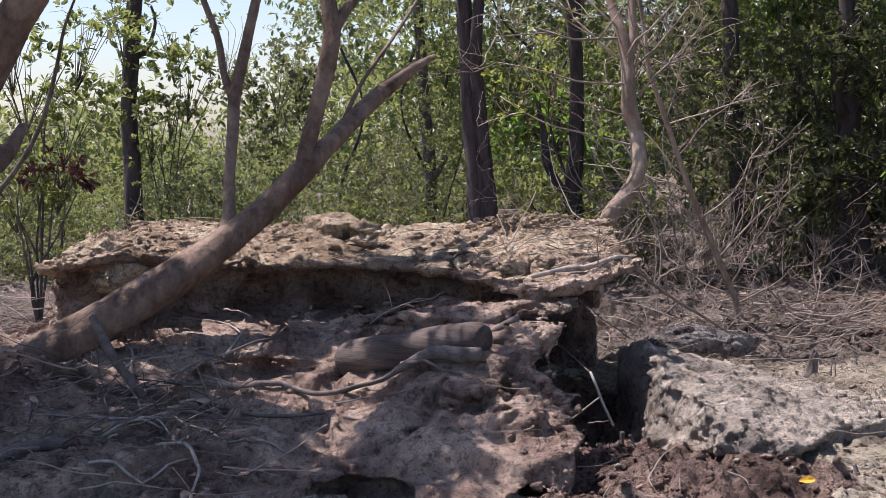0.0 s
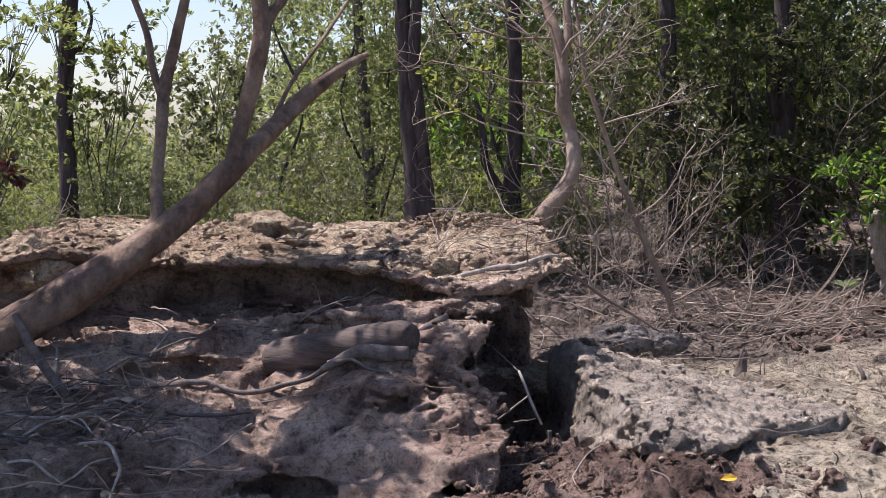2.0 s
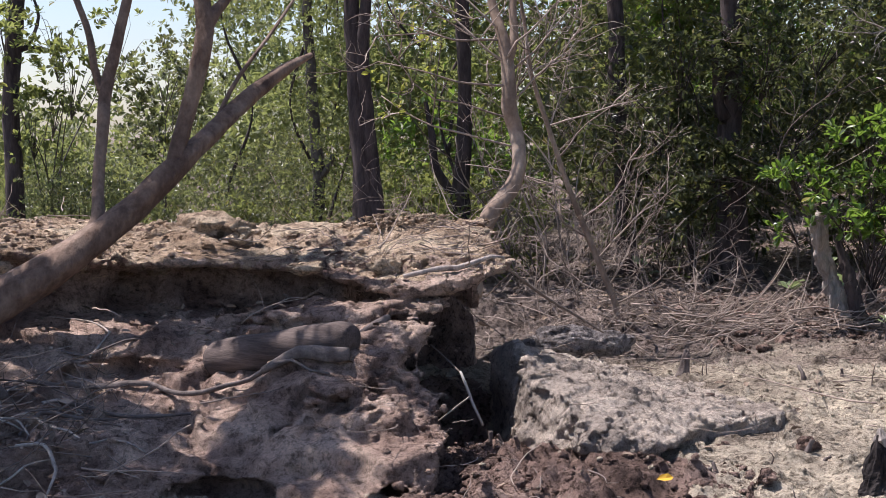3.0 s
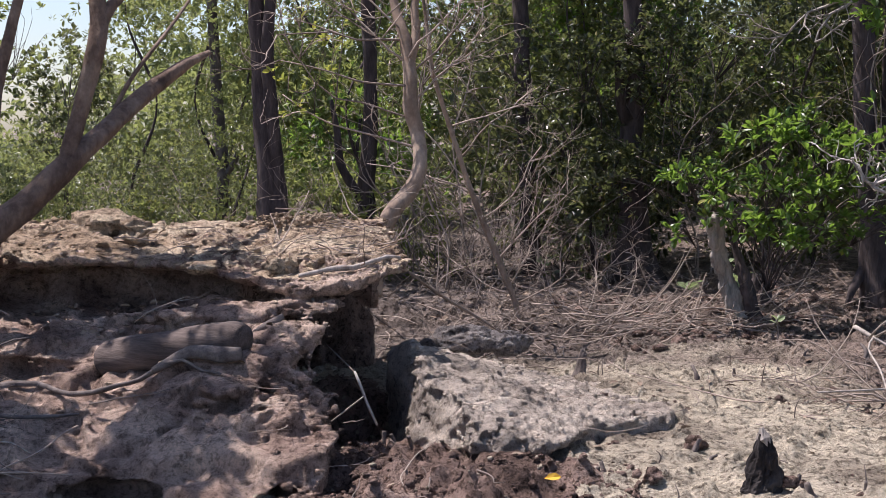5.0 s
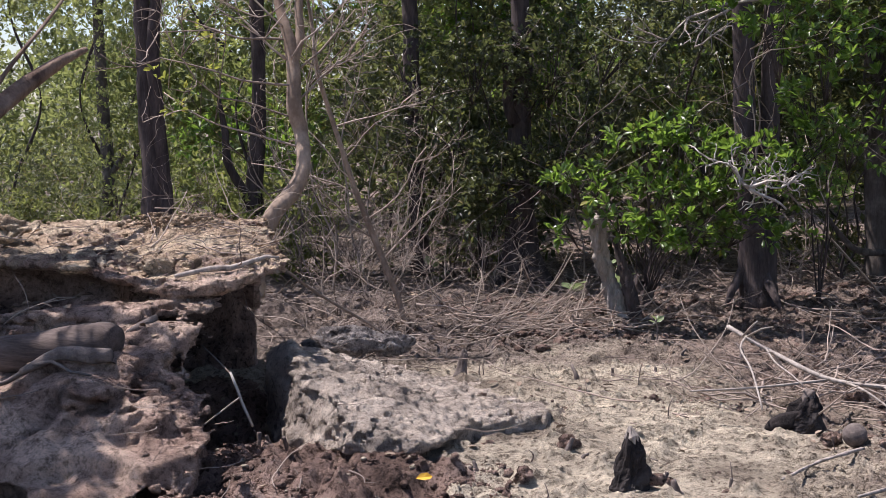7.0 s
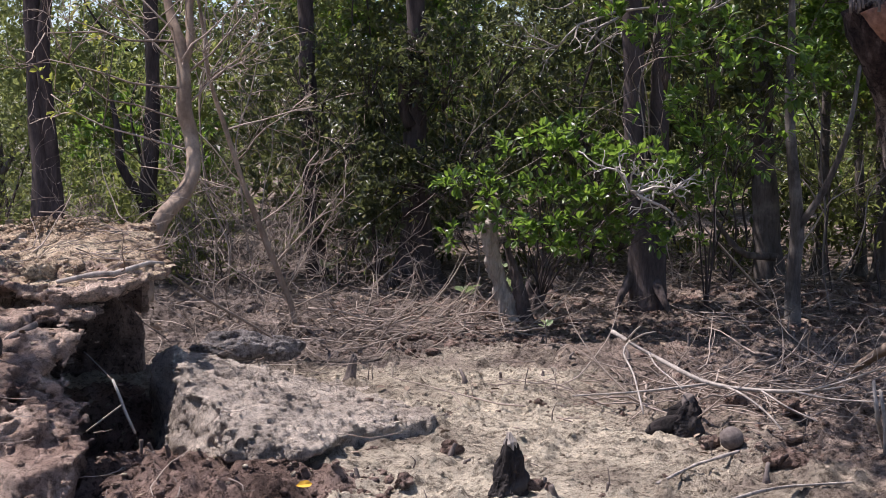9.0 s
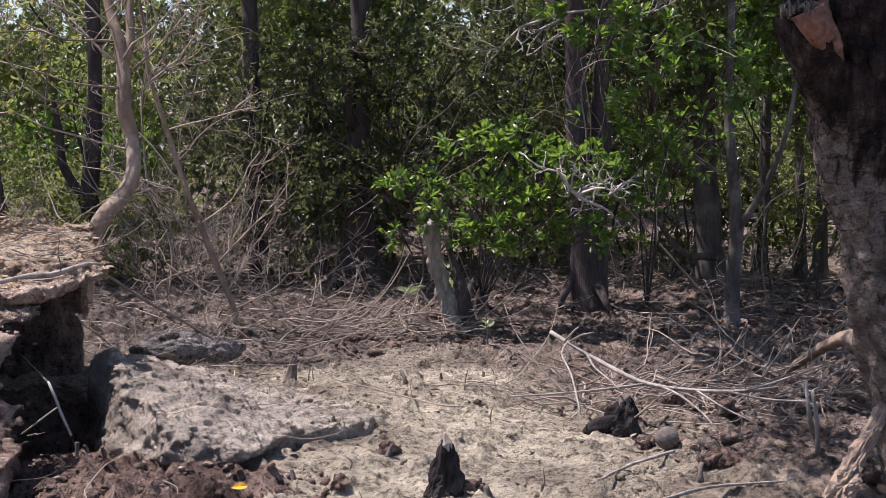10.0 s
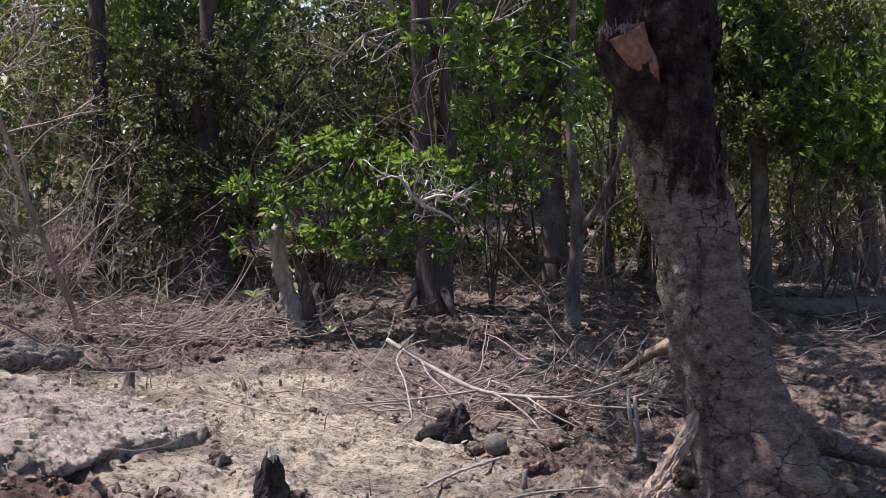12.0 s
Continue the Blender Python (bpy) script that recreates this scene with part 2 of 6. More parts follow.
def vnoise(x, y, z):
    """Smooth noise in -1..1 on arrays."""
    x, y, z = (np.asarray(a, np.float32) for a in (x, y, z))
    xf, yf, zf = np.floor(x), np.floor(y), np.floor(z)
    i, j, k = (a.astype(np.int32) & 63 for a in (xf, yf, zf))
    u, v, w = x - xf, y - yf, z - zf
    u, v, w = (a * a * (3 - 2 * a) for a in (u, v, w))
    i1, j1, k1 = (i + 1) & 63, (j + 1) & 63, (k + 1) & 63
    a = LATTICE[i, j, k] * (1 - u) + LATTICE[i1, j, k] * u
    b = LATTICE[i, j1, k] * (1 - u) + LATTICE[i1, j1, k] * u
    c = LATTICE[i, j, k1] * (1 - u) + LATTICE[i1, j, k1] * u
    d = LATTICE[i, j1, k1] * (1 - u) + LATTICE[i1, j1, k1] * u
    return (a * (1 - v) + b * v) * (1 - w) + (c * (1 - v) + d * v) * w


def fbm(x, y, z, freq, octaves=4, gain=0.5):
    total, amp = 0.0, 1.0
    for o in range(octaves):
        total = total + amp * vnoise(x * freq + 7.3 * o, y * freq + 3.1 * o, z * freq + 5.7 * o)
        freq, amp = freq * 2.03, amp * gain
    return total


def smooth(a, b, x):
    t = np.clip((x - a) / (b - a), 0, 1)
    return t * t * (3 - 2 * t)


def mesh_of(name, verts, faces, mats, shade=True):
    me = bpy.data.meshes.new(name)
    me.from_pydata(verts if isinstance(verts, list) else verts.tolist(), [], faces if isinstance(faces, list) else faces.tolist())
    for m in mats if isinstance(mats, (list, tuple)) else [mats]:
        me.materials.append(m)
    if shade:
        me.shade_smooth()
    me.update()
    return me


def thing(name, at=(0, 0, 0), label="", category="", group="", kind=""):
    ob = new(name)
    ob.empty_display_size = 0.1
    ob.location = at
    return tagged(ob, label, category, group, kind)


def piece(name, data, parent, label=""):
    """One mesh object under a thing, at the thing's own origin."""
    ob = new(name, data)
    ob.parent = parent
    return tagged(ob, label, kind="stuff" if name == "branchwork" else "")


def spline(pts, radii, step):
    """Points and radii along a smooth line through pts, about step apart."""
    p = np.array(pts, float)
    r = np.array(radii, float)
    if len(r) != len(p):
        r = np.interp(np.linspace(0, 1, len(p)), np.linspace(0, 1, len(r)), r)
    q = np.vstack([2 * p[0] - p[1], p, 2 * p[-1] - p[-2]])
    out, rad = [], []
    for n in range(len(p) - 1):
        a, b, c, d = q[n:n + 4]
        count = max(1, int(np.linalg.norm(c - b) / step))
        for s in range(count):
            t = s / count
            out.append(0.5 * (2 * b + (c - a) * t + (2 * a - 5 * b + 4 * c - d) * t * t + (3 * b - a - 3 * c + d) * t ** 3))
            rad.append(r[n] * (1 - t) + r[n + 1] * t)
    out.append(p[-1])
    rad.append(r[-1])
    return np.array(out), np.array(rad)


def tube(pts, radii, sides=8, step=0.06, rough=0.06, knots=2.0, seed=0.0, flakes=0.0):
    """Vertices and faces of a stem along pts, with an uneven, knotty round."""
    c, r = spline(pts, radii, step)
    tan = np.gradient(c, axis=0)
    tan /= np.linalg.norm(tan, axis=1)[:, None] + 1e-9
    n = np.cross(tan[0], (0.3, 0.9, 0.2))
    n /= np.linalg.norm(n) + 1e-9
    ang = np.linspace(0, 2 * np.pi, sides, endpoint=False)
    ns = np.empty_like(c)
    for i in range(len(c)):
        n = n - tan[i] * (n @ tan[i])
        n /= np.linalg.norm(n) + 1e-9
        ns[i] = n
    bs = np.cross(tan, ns)
    d = np.cos(ang)[None, :, None] * ns[:, None] + np.sin(ang)[None, :, None] * bs[:, None]
    k = knots * c[:, None]
    s = 1 + rough * fbm(d[..., 0] * 1.2 + seed, d[..., 1] * 1.2 + k[..., 2], d[..., 2] * 1.2 + k[..., 0] + k[..., 1], 1.0, 4 if sides > 6 else 1)
    if flakes:
        w = c[:, None] + d * 0.2
        s = s + flakes * (fbm(w[..., 0], w[..., 1] + seed, w[..., 2] * 1.6, 14.0, 3, 0.7) + 1.2 * np.maximum(fbm(w[..., 0] + 3, w[..., 1], w[..., 2], 7.0, 2), 0))
    rings = (c[:, None] + d * (r[:, None] * s)[..., None]).reshape(-1, 3)
    v = np.vstack([rings, c[:1], c[-1:]])
    m = len(c)
    i, j = np.meshgrid(np.arange(m - 1), np.arange(sides), indexing="ij")
    k = (j + 1) % sides
    quads = np.stack([i * sides + j, i * sides + k, (i + 1) * sides + k, (i + 1) * sides + j], -1).reshape(-1, 4).tolist()
    e0, e1 = m * sides, m * sides + 1
    caps = [[e0, (a + 1) % sides, a] for a in range(sides)] + [[e1, (m - 1) * sides + a, (m - 1) * sides + (a + 1) % sides] for a in range(sides)]
    return v, quads + caps


def join(bits):
    verts, faces, n = [], [], 0
    for v, f in bits:
        verts.append(v)
        faces.extend([[a + n for a in q] for q in f])
        n += len(v)
    return np.vstack(verts), faces


def surface_net(field, origin, h):
    """The skin of the region where field is below zero, as vertices and quads."""
    ins = field < 0
    nx, ny, nz = field.shape
    corner = [ins[a:nx - 1 + a, b:ny - 1 + b, c:nz - 1 + c] for a in (0, 1) for b in (0, 1) for c in (0, 1)]
    total = sum(c.astype(np.int8) for c in corner)
    cells = np.argwhere((total > 0) & (total < 8))
    index = np.full((nx - 1, ny - 1, nz - 1), -1, np.int32)
    index[tuple(cells.T)] = np.arange(len(cells))
    acc, cnt = np.zeros((len(cells), 3)), np.zeros(len(cells))
    for axis in range(3):
        for u in (0, 1):
            for w in (0, 1):
                o0 = np.insert(np.array([u, w]), axis, 0)
                o1 = np.insert(np.array([u, w]), axis, 1)
                f0 = field[tuple((cells + o0).T)]
                f1 = field[tuple((cells + o1).T)]
                hit = (f0 < 0) != (f1 < 0)
                t = np.where(hit, f0 / np.where(hit, f0 - f1, 1), 0)
                p = o0 + t[:, None] * (o1 - o0)
                acc += p * hit[:, None]
                cnt += hit
    verts = (cells + acc / cnt[:, None]) * h + np.array(origin)
    faces = []
    for axis in range(3):
        lo = [slice(None)] * 3
        hi = [slice(None)] * 3
        lo[axis], hi[axis] = slice(0, -1), slice(1, None)
        a, b = ins[tuple(lo)], ins[tuple(hi)]
        e = np.argwhere(a != b)
        p, q = (axis + 1) % 3, (axis + 2) % 3
        ok = (e[:, p] > 0) & (e[:, q] > 0) & (e[:, p] < field.shape[p] - 1) & (e[:, q] < field.shape[q] - 1)
        e = e[ok]
        d1, d2 = np.zeros(3, int), np.zeros(3, int)
        d1[p], d2[q] = 1, 1
        quad = np.stack([index[tuple((e - d1 - d2).T)], index[tuple((e - d2).T)], index[tuple(e.T)], index[tuple((e - d1).T)]], 1)
        flip = ~a[tuple(e.T)]
        quad[flip] = quad[flip][:, ::-1]
        faces.append(quad)
    return verts, np.vstack(faces)


def lump(radius, seed, squash=(1, 1, 1), amp=0.35, level=2, freq=1.6):
    """A rough clod or stone."""
    bm = bmesh.new()
    bmesh.ops.create_icosphere(bm, subdivisions=level, radius=1)
    v = np.array([w.co[:] for w in bm.verts])
    f = [[w.index for w in q.verts] for q in bm.faces]
    bm.free()
    s = 1 + amp * fbm(v[:, 0] + seed, v[:, 1] + seed * 0.7, v[:, 2], freq, 3)
    return v * s[:, None] * radius * np.array(squash), f


def rot_z(v, a):
    c, s = math.cos(a), math.sin(a)
    return v @ np.array([[c, s, 0], [-s, c, 0], [0, 0, 1]])


def leaves(centres, heads, length, wide=0.42, seed=0, simple=False):
    """Leaf blades from base points along given directions, as one mesh's arrays."""
    g = np.random.default_rng(seed)
    n = len(centres)
    d = heads / (np.linalg.norm(heads, axis=1)[:, None] + 1e-9)
    side = np.cross(d, g.normal(0, 0.35, (n, 3)) + np.array([0, 0, 1.0]))
    side /= np.linalg.norm(side, axis=1)[:, None] + 1e-9
    up = np.cross(side, d)
    ln = length * g.uniform(0.7, 1.25, n)[:, None]
    wd = ln * wide * 0.5
    fold = wd * 0.3
    if simple:
        v = np.stack([centres, centres + d * ln * 0.55 + side * wd + up * fold, centres + d * ln - up * fold, centres + d * ln * 0.55 - side * wd + up * fold], 1)
        f = np.array([[0, 1, 2, 3]])
    else:
        v = np.stack([centres, centres + d * ln * 0.35 + side * wd * 0.85 + up * fold, centres + d * ln * 0.75 + side * wd * 0.9 + up * fold * 0.7,
                      centres + d * ln - up * fold, centres + d * ln * 0.75 - side * wd * 0.9 + up * fold * 0.7, centres + d * ln * 0.35 - side * wd * 0.85 + up * fold,
                      centres + d * ln * 0.5], 1)
        f = np.array([[0, 1, 2, 6], [6, 2, 3, 4], [0, 6, 4, 5]])
    k = v.shape[1]
    faces = (f[None] + (np.arange(n) * k)[:, None, None]).reshape(-1, 4)
    return v.reshape(-1, 3), faces


def crown_arrays(seed, size, whorls, per=7, length=0.085, lumps=14, spread=0.3, wide=0.42, simple=False, droop=0.0):
    """A loose crown: whorls of leaves gathered in uneven clumps round twig ends."""
    g = np.random.default_rng(seed)
    size = np.array(size)
    c = g.normal(0, 1, (lumps, 3))
    c /= np.linalg.norm(c, axis=1)[:, None]
    c *= g.uniform(0.25, 1.0, (lumps, 1)) ** 0.6
    pick = g.integers(0, lumps, whorls)
    w = c[pick] + g.normal(0, spread, (whorls, 3)) * g.uniform(0.5, 1.2, (lumps, 1))[pick]
    w = w * size
    out = w / size
    axis = out * 0.6 + g.normal(0, 0.5, (whorls, 3)) + np.array([0, 0, 0.55 - droop])
    axis /= np.linalg.norm(axis, axis=1)[:, None]
    base = np.repeat(w, per, 0)
    ax = np.repeat(axis, per, 0)
    r = g.normal(0, 1, (whorls * per, 3))
    head = ax * 0.95 + r / np.linalg.norm(r, axis=1)[:, None]
    base = base + head * 0.012
    v, f = leaves(base, head, length, wide, seed + 1, simple)
    return v, f, c * size


# ---------------------------------------------------------------- ground
def torn_and_pit_shade(x, y):
    """Where the earth is torn up: before the hollow, and in front of mound and slab. Further back it darkens the pit
    floor in place of shade.
    """
    t = smooth(1.05, 0.8, x) * smooth(0.1, 0.4, x) * smooth(8.4, 7.9, y)
    t = t * smooth(3.6, 4.2, y)
    return np.maximum(t, smooth(3.6, 4.2, y) * smooth(6.1, 5.75, y) * smooth(1.75, 1.25, x) * smooth(0.1, 0.4, x))


def ground_height(x, y):
    """Mud flat, nearly level, lumpy, rising a little under the woods."""
    x, y = np.asarray(x, float), np.asarray(y, float)
    near = 1 - smooth(18, 40, np.hypot(x, y))
    h = 0.05 * fbm(x, y, 0 * x, 0.45, 3) * near
    h = h + 0.016 * fbm(x, y, 0 * x + 9, 3.0, 3)
    crumb = fbm(x, y, 0 * x + 4, 9.0, 4, 0.65)
    h = h + (0.012 * crumb + 0.035 * np.maximum(crumb - 0.4, 0) - 0.03 * np.maximum(-crumb - 0.55, 0)) * near
    torn = torn_and_pit_shade(x, y)
    h = h + torn * (0.05 * fbm(x, y, 0 * x + 2, 6.0, 4, 0.65) + 0.015)
    loam = smooth(3.0, 3.8, x) * smooth(4.0, 4.8, y) * smooth(9.0, 8.0, y)
    h = h + loam * (0.022 * fbm(x, y, 0 * x + 2, 7.0, 4, 0.7))
    # rising a little towards the near bank, sunk before the hollow
    h = h + 0.1 * smooth(6.4, 4.9, y) * smooth(4.2, 1.8, x)
    h = h - 0.3 * smooth(0.4, 0.55, x) * smooth(1.05, 0.92, x) * smooth(6.32, 6.6, y) * smooth(7.7, 7.4, y)
    # dark crumbly strip along the edge of the woods
    strip = smooth(8.9, 9.6, y - 0.05 * x) * smooth(12.5, 11.0, y)
    h = h + strip * (0.05 + 0.05 * fbm(x, y, 0 * x + 6, 4.0, 4, 0.65))
    return h - 0.012 * near


def axis_points(lo, hi, step, far):
    mid = np.arange(lo, hi, step)
    out, gap = [hi], step
    while out[-1] < far:
        gap *= 1.12
        out.append(out[-1] + gap)
    left, gap = [lo], step
    while left[-1] > -far:
        gap *= 1.12
        left.append(left[-1] - gap)
    return np.concatenate([left[:0:-1], mid, out])


def build_ground():
    xs, ys = axis_points(-2.2, 6.6, 0.018, 1600), axis_points(4.5, 10.6, 0.019, 1600)
    gx, gy = np.meshgrid(xs, ys, indexing="ij")
    z = ground_height(gx, gy)
    v = np.stack([gx, gy, z], -1).reshape(-1, 3)
    nx, ny = len(xs), len(ys)
    i, j = np.meshgrid(np.arange(nx - 1), np.arange(ny - 1), indexing="ij")
    f = np.stack([i * ny + j, (i + 1) * ny + j, (i + 1) * ny + j + 1, i * ny + j + 1], -1).reshape(-1, 4)
    me = mesh_of("ground", v, f, [M_GROUND, M_EARTH])
    mid = v[f].mean(1)
    # Darker earth on torn ground, and as painted shade on the pit floor.
    earth_mask = torn_and_pit_shade(mid[:, 0], mid[:, 1]) + 0.35 * fbm(mid[:, 0], mid[:, 1], 0 * mid[:, 0], 4.0, 4, 0.65)
    me.polygons.foreach_set("material_index", (earth_mask > 0.5).astype(np.int32))
    ob = new("ground", me)
    tagged(ob, "pale drying mud flat with crumbs and damp patches", "ground", kind="structure")


build_ground()


def on_ground(x, y):
    return float(ground_height(x, y))


# ---------------------------------------------------------------- the mound and the slab
def grid3(lo, hi, h):
    ax = [np.arange(a, b, h, dtype=np.float32) for a, b in zip(lo, hi)]
    return np.meshgrid(*ax, indexing="ij")


def upsampled(fn, x, y, z, k):
    """A slow-changing field worked out on every k-th point and filled in between."""
    ax = [x[:, 0, 0], y[0, :, 0], z[0, 0, :]]
    lo = [np.append(a[::k], a[-1] + k * (a[1] - a[0])) for a in ax]
    f = fn(*np.meshgrid(*lo, indexing="ij"))
    for n, (a, b) in enumerate(zip(ax, lo)):
        i = np.clip(np.searchsorted(b, a, side="right") - 1, 0, len(b) - 2)
        t = ((a - b[i]) / (b[i + 1] - b[i])).astype(np.float32)
        shape = [1, 1, 1]
        shape[n] = -1
        t = t.reshape(shape)
        f = np.take(f, i, n) * (1 - t) + np.take(f, i + 1, n) * t
    return f.astype(np.float32)


def line(xs, ys, x):
    return np.interp(x, xs, ys)


def build_mound():
    """An eroded mud bank: a stepped apron in front, a hollow wall under a sandy cap, a thin tongue over a dark pit."""
    h, lo = 0.015, (-3.2, 4.7, -0.25)
    x, y, z = grid3(lo, (1.25, 9.2, 1.1), h)
    warp = upsampled(lambda a, b, c: 0.07 * fbm(a, b, 0.6 * c, 1.7, 3), x, y, z, 3)
    ridge = upsampled(lambda a, b, c: 1 - 2 * np.abs(fbm(a, b, c * 1.5, 3.2, 3, 0.6)), x, y, z, 2)
    x0, y0 = x + warp, y + 0.7 * warp
    # apron: steep and high beside the pit, low and gently rising to the other side
    high = line([4.7, 5.0, 5.2, 5.45, 5.7, 5.85, 5.97, 6.3, 6.6, 7.0, 9.0], [0.0, 0.03, 0.12, 0.23, 0.30, 0.35, 0.44, 0.49, 0.53, 0.50, 0.45], y0)
    low = line([4.7, 5.2, 5.32, 5.6, 6.0, 6.36, 6.8, 7.2, 9.0], [0.0, 0.03, 0.12, 0.16, 0.20, 0.25, 0.39, 0.46, 0.46], y0)
    side = smooth(line([5.45, 5.8], [-0.25, -0.55], y0), line([5.45, 5.8], [-0.05, 0.05], y0), x0)
    a = low + (high - low) * side
    a = a - smooth(-1.7, -2.9, x0) * (a - 0.2) + 0.16 * np.exp(-((x0 + 2.1) / 0.55) ** 2 - ((y0 - 6.45) / 0.45) ** 2)
    phase = y0 * 2.1 + 0.5 * x0 + upsampled(lambda p, q, r: 0.9 * fbm(p + 4, q, 0.5 * r, 1.6, 4, 0.55), x, y, z, 2)
    step = phase % 1.0
    a = a + (0.085 * (smooth(0.0, 0.1, step) - step) * (0.45 + 0.55 * smooth(-0.3, 0.4, np.sin(phase * 1.7 + 3 * x0))) + 0.025 * ridge)
    edge = line([4.7, 5.4, 5.7, 6.0, 6.15, 6.3, 6.45, 6.6, 6.8, 7.0], [0.36, 0.44, 0.45, 0.34, 0.36, 0.5, 0.53, 0.42, 0.22, 0.2], y0) + 0.03 * ridge
    edge = edge - 0.15 * smooth(0.38, 0.26, z) * smooth(5.85, 6.1, y0) - 0.07 * smooth(0.08, 0.0, z)
    apron = np.maximum(z - a, (x0 - edge) * 0.8)
    apron = np.maximum(apron, np.maximum((y0 - 8.6) * 0.7, (-3.05 - x0) * 0.7))
    # places where the crust has broken away, dark underneath
    for cx, cy, cz, rx, ry, rz in ((-0.3, 5.22, 0.06, 0.2, 0.26, 0.085), (0.3, 5.1, 0.03, 0.1, 0.3, 0.08), (0.05, 5.62, 0.33, 0.12, 0.08, 0.05), (-0.9, 6.62, 0.33, 0.3, 0.16, 0.06), (-0.1, 6.25, 0.46, 0.42, 0.13, 0.07), (0.33, 5.95, 0.33, 0.14, 0.1, 0.045)):
        gap = ((x0 - cx) / rx) ** 2 + ((y0 - cy) / ry) ** 2 + ((z - cz) / rz) ** 2 - 1
        apron = np.maximum(apron, -gap * rz * 0.5)
    # cap with an overhanging brow; the wall under it is hollowed out, and gone under the tongue
    lip = line([-2.1, -1.3, -1.0, -0.6, -0.3, -0.04, 0.2, 0.39, 0.55, 0.75, 1.0], [6.9, 7.1, 7.26, 7.34, 7.2, 7.06, 6.83, 6.6, 6.55, 6.7, 7.0], x0) + 0.02 * ridge
    brow = line([-2.1, -1.3, -0.6, -0.04, 0.2, 0.39, 0.75, 0.95], [0.8, 0.78, 0.757, 0.75, 0.7, 0.655, 0.685, 0.735], x0)
    back = y0 - lip
    top = brow + 0.02 + (0.85 - brow) * smooth(0.0, 1.15, back) - 0.7 * smooth(8.5, 9.1, y0)
    top = top + 0.07 * np.exp(-((x + 0.72) / 0.2) ** 2 - ((y - 7.75) / 0.25) ** 2) + 0.06 * np.exp(-((x + 1.6) / 0.35) ** 2) + 0.05 * np.exp(-((x - 0.47) / 0.2) ** 2 - ((y - 7.9) / 0.3) ** 2)
    top = top + 0.022 * ridge * smooth(0.05, 0.3, back)
    deep = top - z
    tongue = smooth(0.12, 0.36, x0)
    hollow = 0.3 * smooth(0.02, 0.12, deep) * (1 - 0.2 * smooth(0.2, 0.3, deep)) + tongue * (1.2 * smooth(0.045, 0.11, deep) + 0.4 * smooth(0.1, 0.25, deep))
    hollow = hollow + 0.006 * np.sin(z * 80 + 30 * warp) * smooth(0.03, 0.1, deep)
    right = np.where(deep < 0.09, 1.0, line([0.24, 0.56], [0.96, 0.62], z))
    body = np.maximum(np.maximum(z - top, (lip + hollow - y0) * 0.8), np.maximum(x0 - right, -2.02 - x0) * 0.8)
    body = np.maximum(body, y0 - 8.9)
    # broken layers below the brow, roofing the pit
    layer = ((x0 - 0.16) / 0.42) ** 2 + ((y0 - 6.68) / 0.22) ** 2 + ((z - 0.555 - 0.06 * x0) / 0.045) ** 2 - 1
    ledge = ((x0 + 0.1) / 0.24) ** 2 + ((y0 - 6.55) / 0.2) ** 2 + ((z - 0.5) / 0.055) ** 2 - 1
    field = np.minimum(np.minimum(apron, body), np.minimum(layer, ledge) * 0.04)
    for cx, cy, cz, rx, ry, rz, p in ((-0.95, 7.4, 0.6, 0.17, 0.3, 0.1, 2), (-0.5, 7.25, 0.505, 0.28, 0.35, 0.035, 2), (0.52, 7.3, 0.1, 0.36, 1.15, 0.5, 4)):
        hole = np.abs((x0 - cx) / rx) ** p + np.abs((y0 - cy) / ry) ** p + np.abs((z - cz) / rz) ** p - 1
        field = np.maximum(field, -hole * min(rx, rz) * 0.5)
    skin = np.abs(field) < 0.12
    xs, ys, zs = x[skin], y[skin], z[skin]
    calm = 0.3 + 0.8 * smooth(-0.15, 0.35, fbm(xs, ys + 8, zs, 2.2, 2))
    rough = 0.012 * fbm(xs, ys, zs * 1.4, 4.0, 2, 0.6) + calm * 0.05 * (0.35 - np.abs(fbm(xs, ys + 3, zs * 1.6, 7.5, 3, 0.6))) + calm * 0.016 * fbm(xs, ys, zs, 24.0, 2, 0.8)
    pits = np.maximum(fbm(xs + 5, ys, zs, 8.5, 2) - 0.45, 0)
    field[skin] = field[skin] - rough + 0.07 * calm * pits
    v, f = surface_net(field, lo, h)
    root = thing("mud_mound", (0, 0, 0), "eroded grey mud mound with an overhanging sandy cap", "mound")
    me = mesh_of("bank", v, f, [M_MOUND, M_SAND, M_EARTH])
    q = v[f]
    nrm = np.cross(q[:, 2] - q[:, 0], q[:, 3] - q[:, 1])
    nz = nrm[:, 2] / (np.linalg.norm(nrm, axis=1) + 1e-12)
    mid = q.mean(1)
    dry = mid[:, 2] + 0.12 * fbm(mid[:, 0], mid[:, 1], mid[:, 2], 3.0, 4) + 0.05 * fbm(mid[:, 0], mid[:, 1], mid[:, 2], 22.0, 2)
    # Inner faces under the cap take darker earth: the pit's shade as colour.
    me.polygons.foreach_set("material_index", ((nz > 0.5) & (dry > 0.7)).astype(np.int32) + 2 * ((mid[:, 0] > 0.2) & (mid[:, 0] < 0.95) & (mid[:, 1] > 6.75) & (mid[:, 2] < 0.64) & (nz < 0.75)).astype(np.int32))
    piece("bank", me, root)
    return v, root


MOUND_V, MOUND = build_mound()


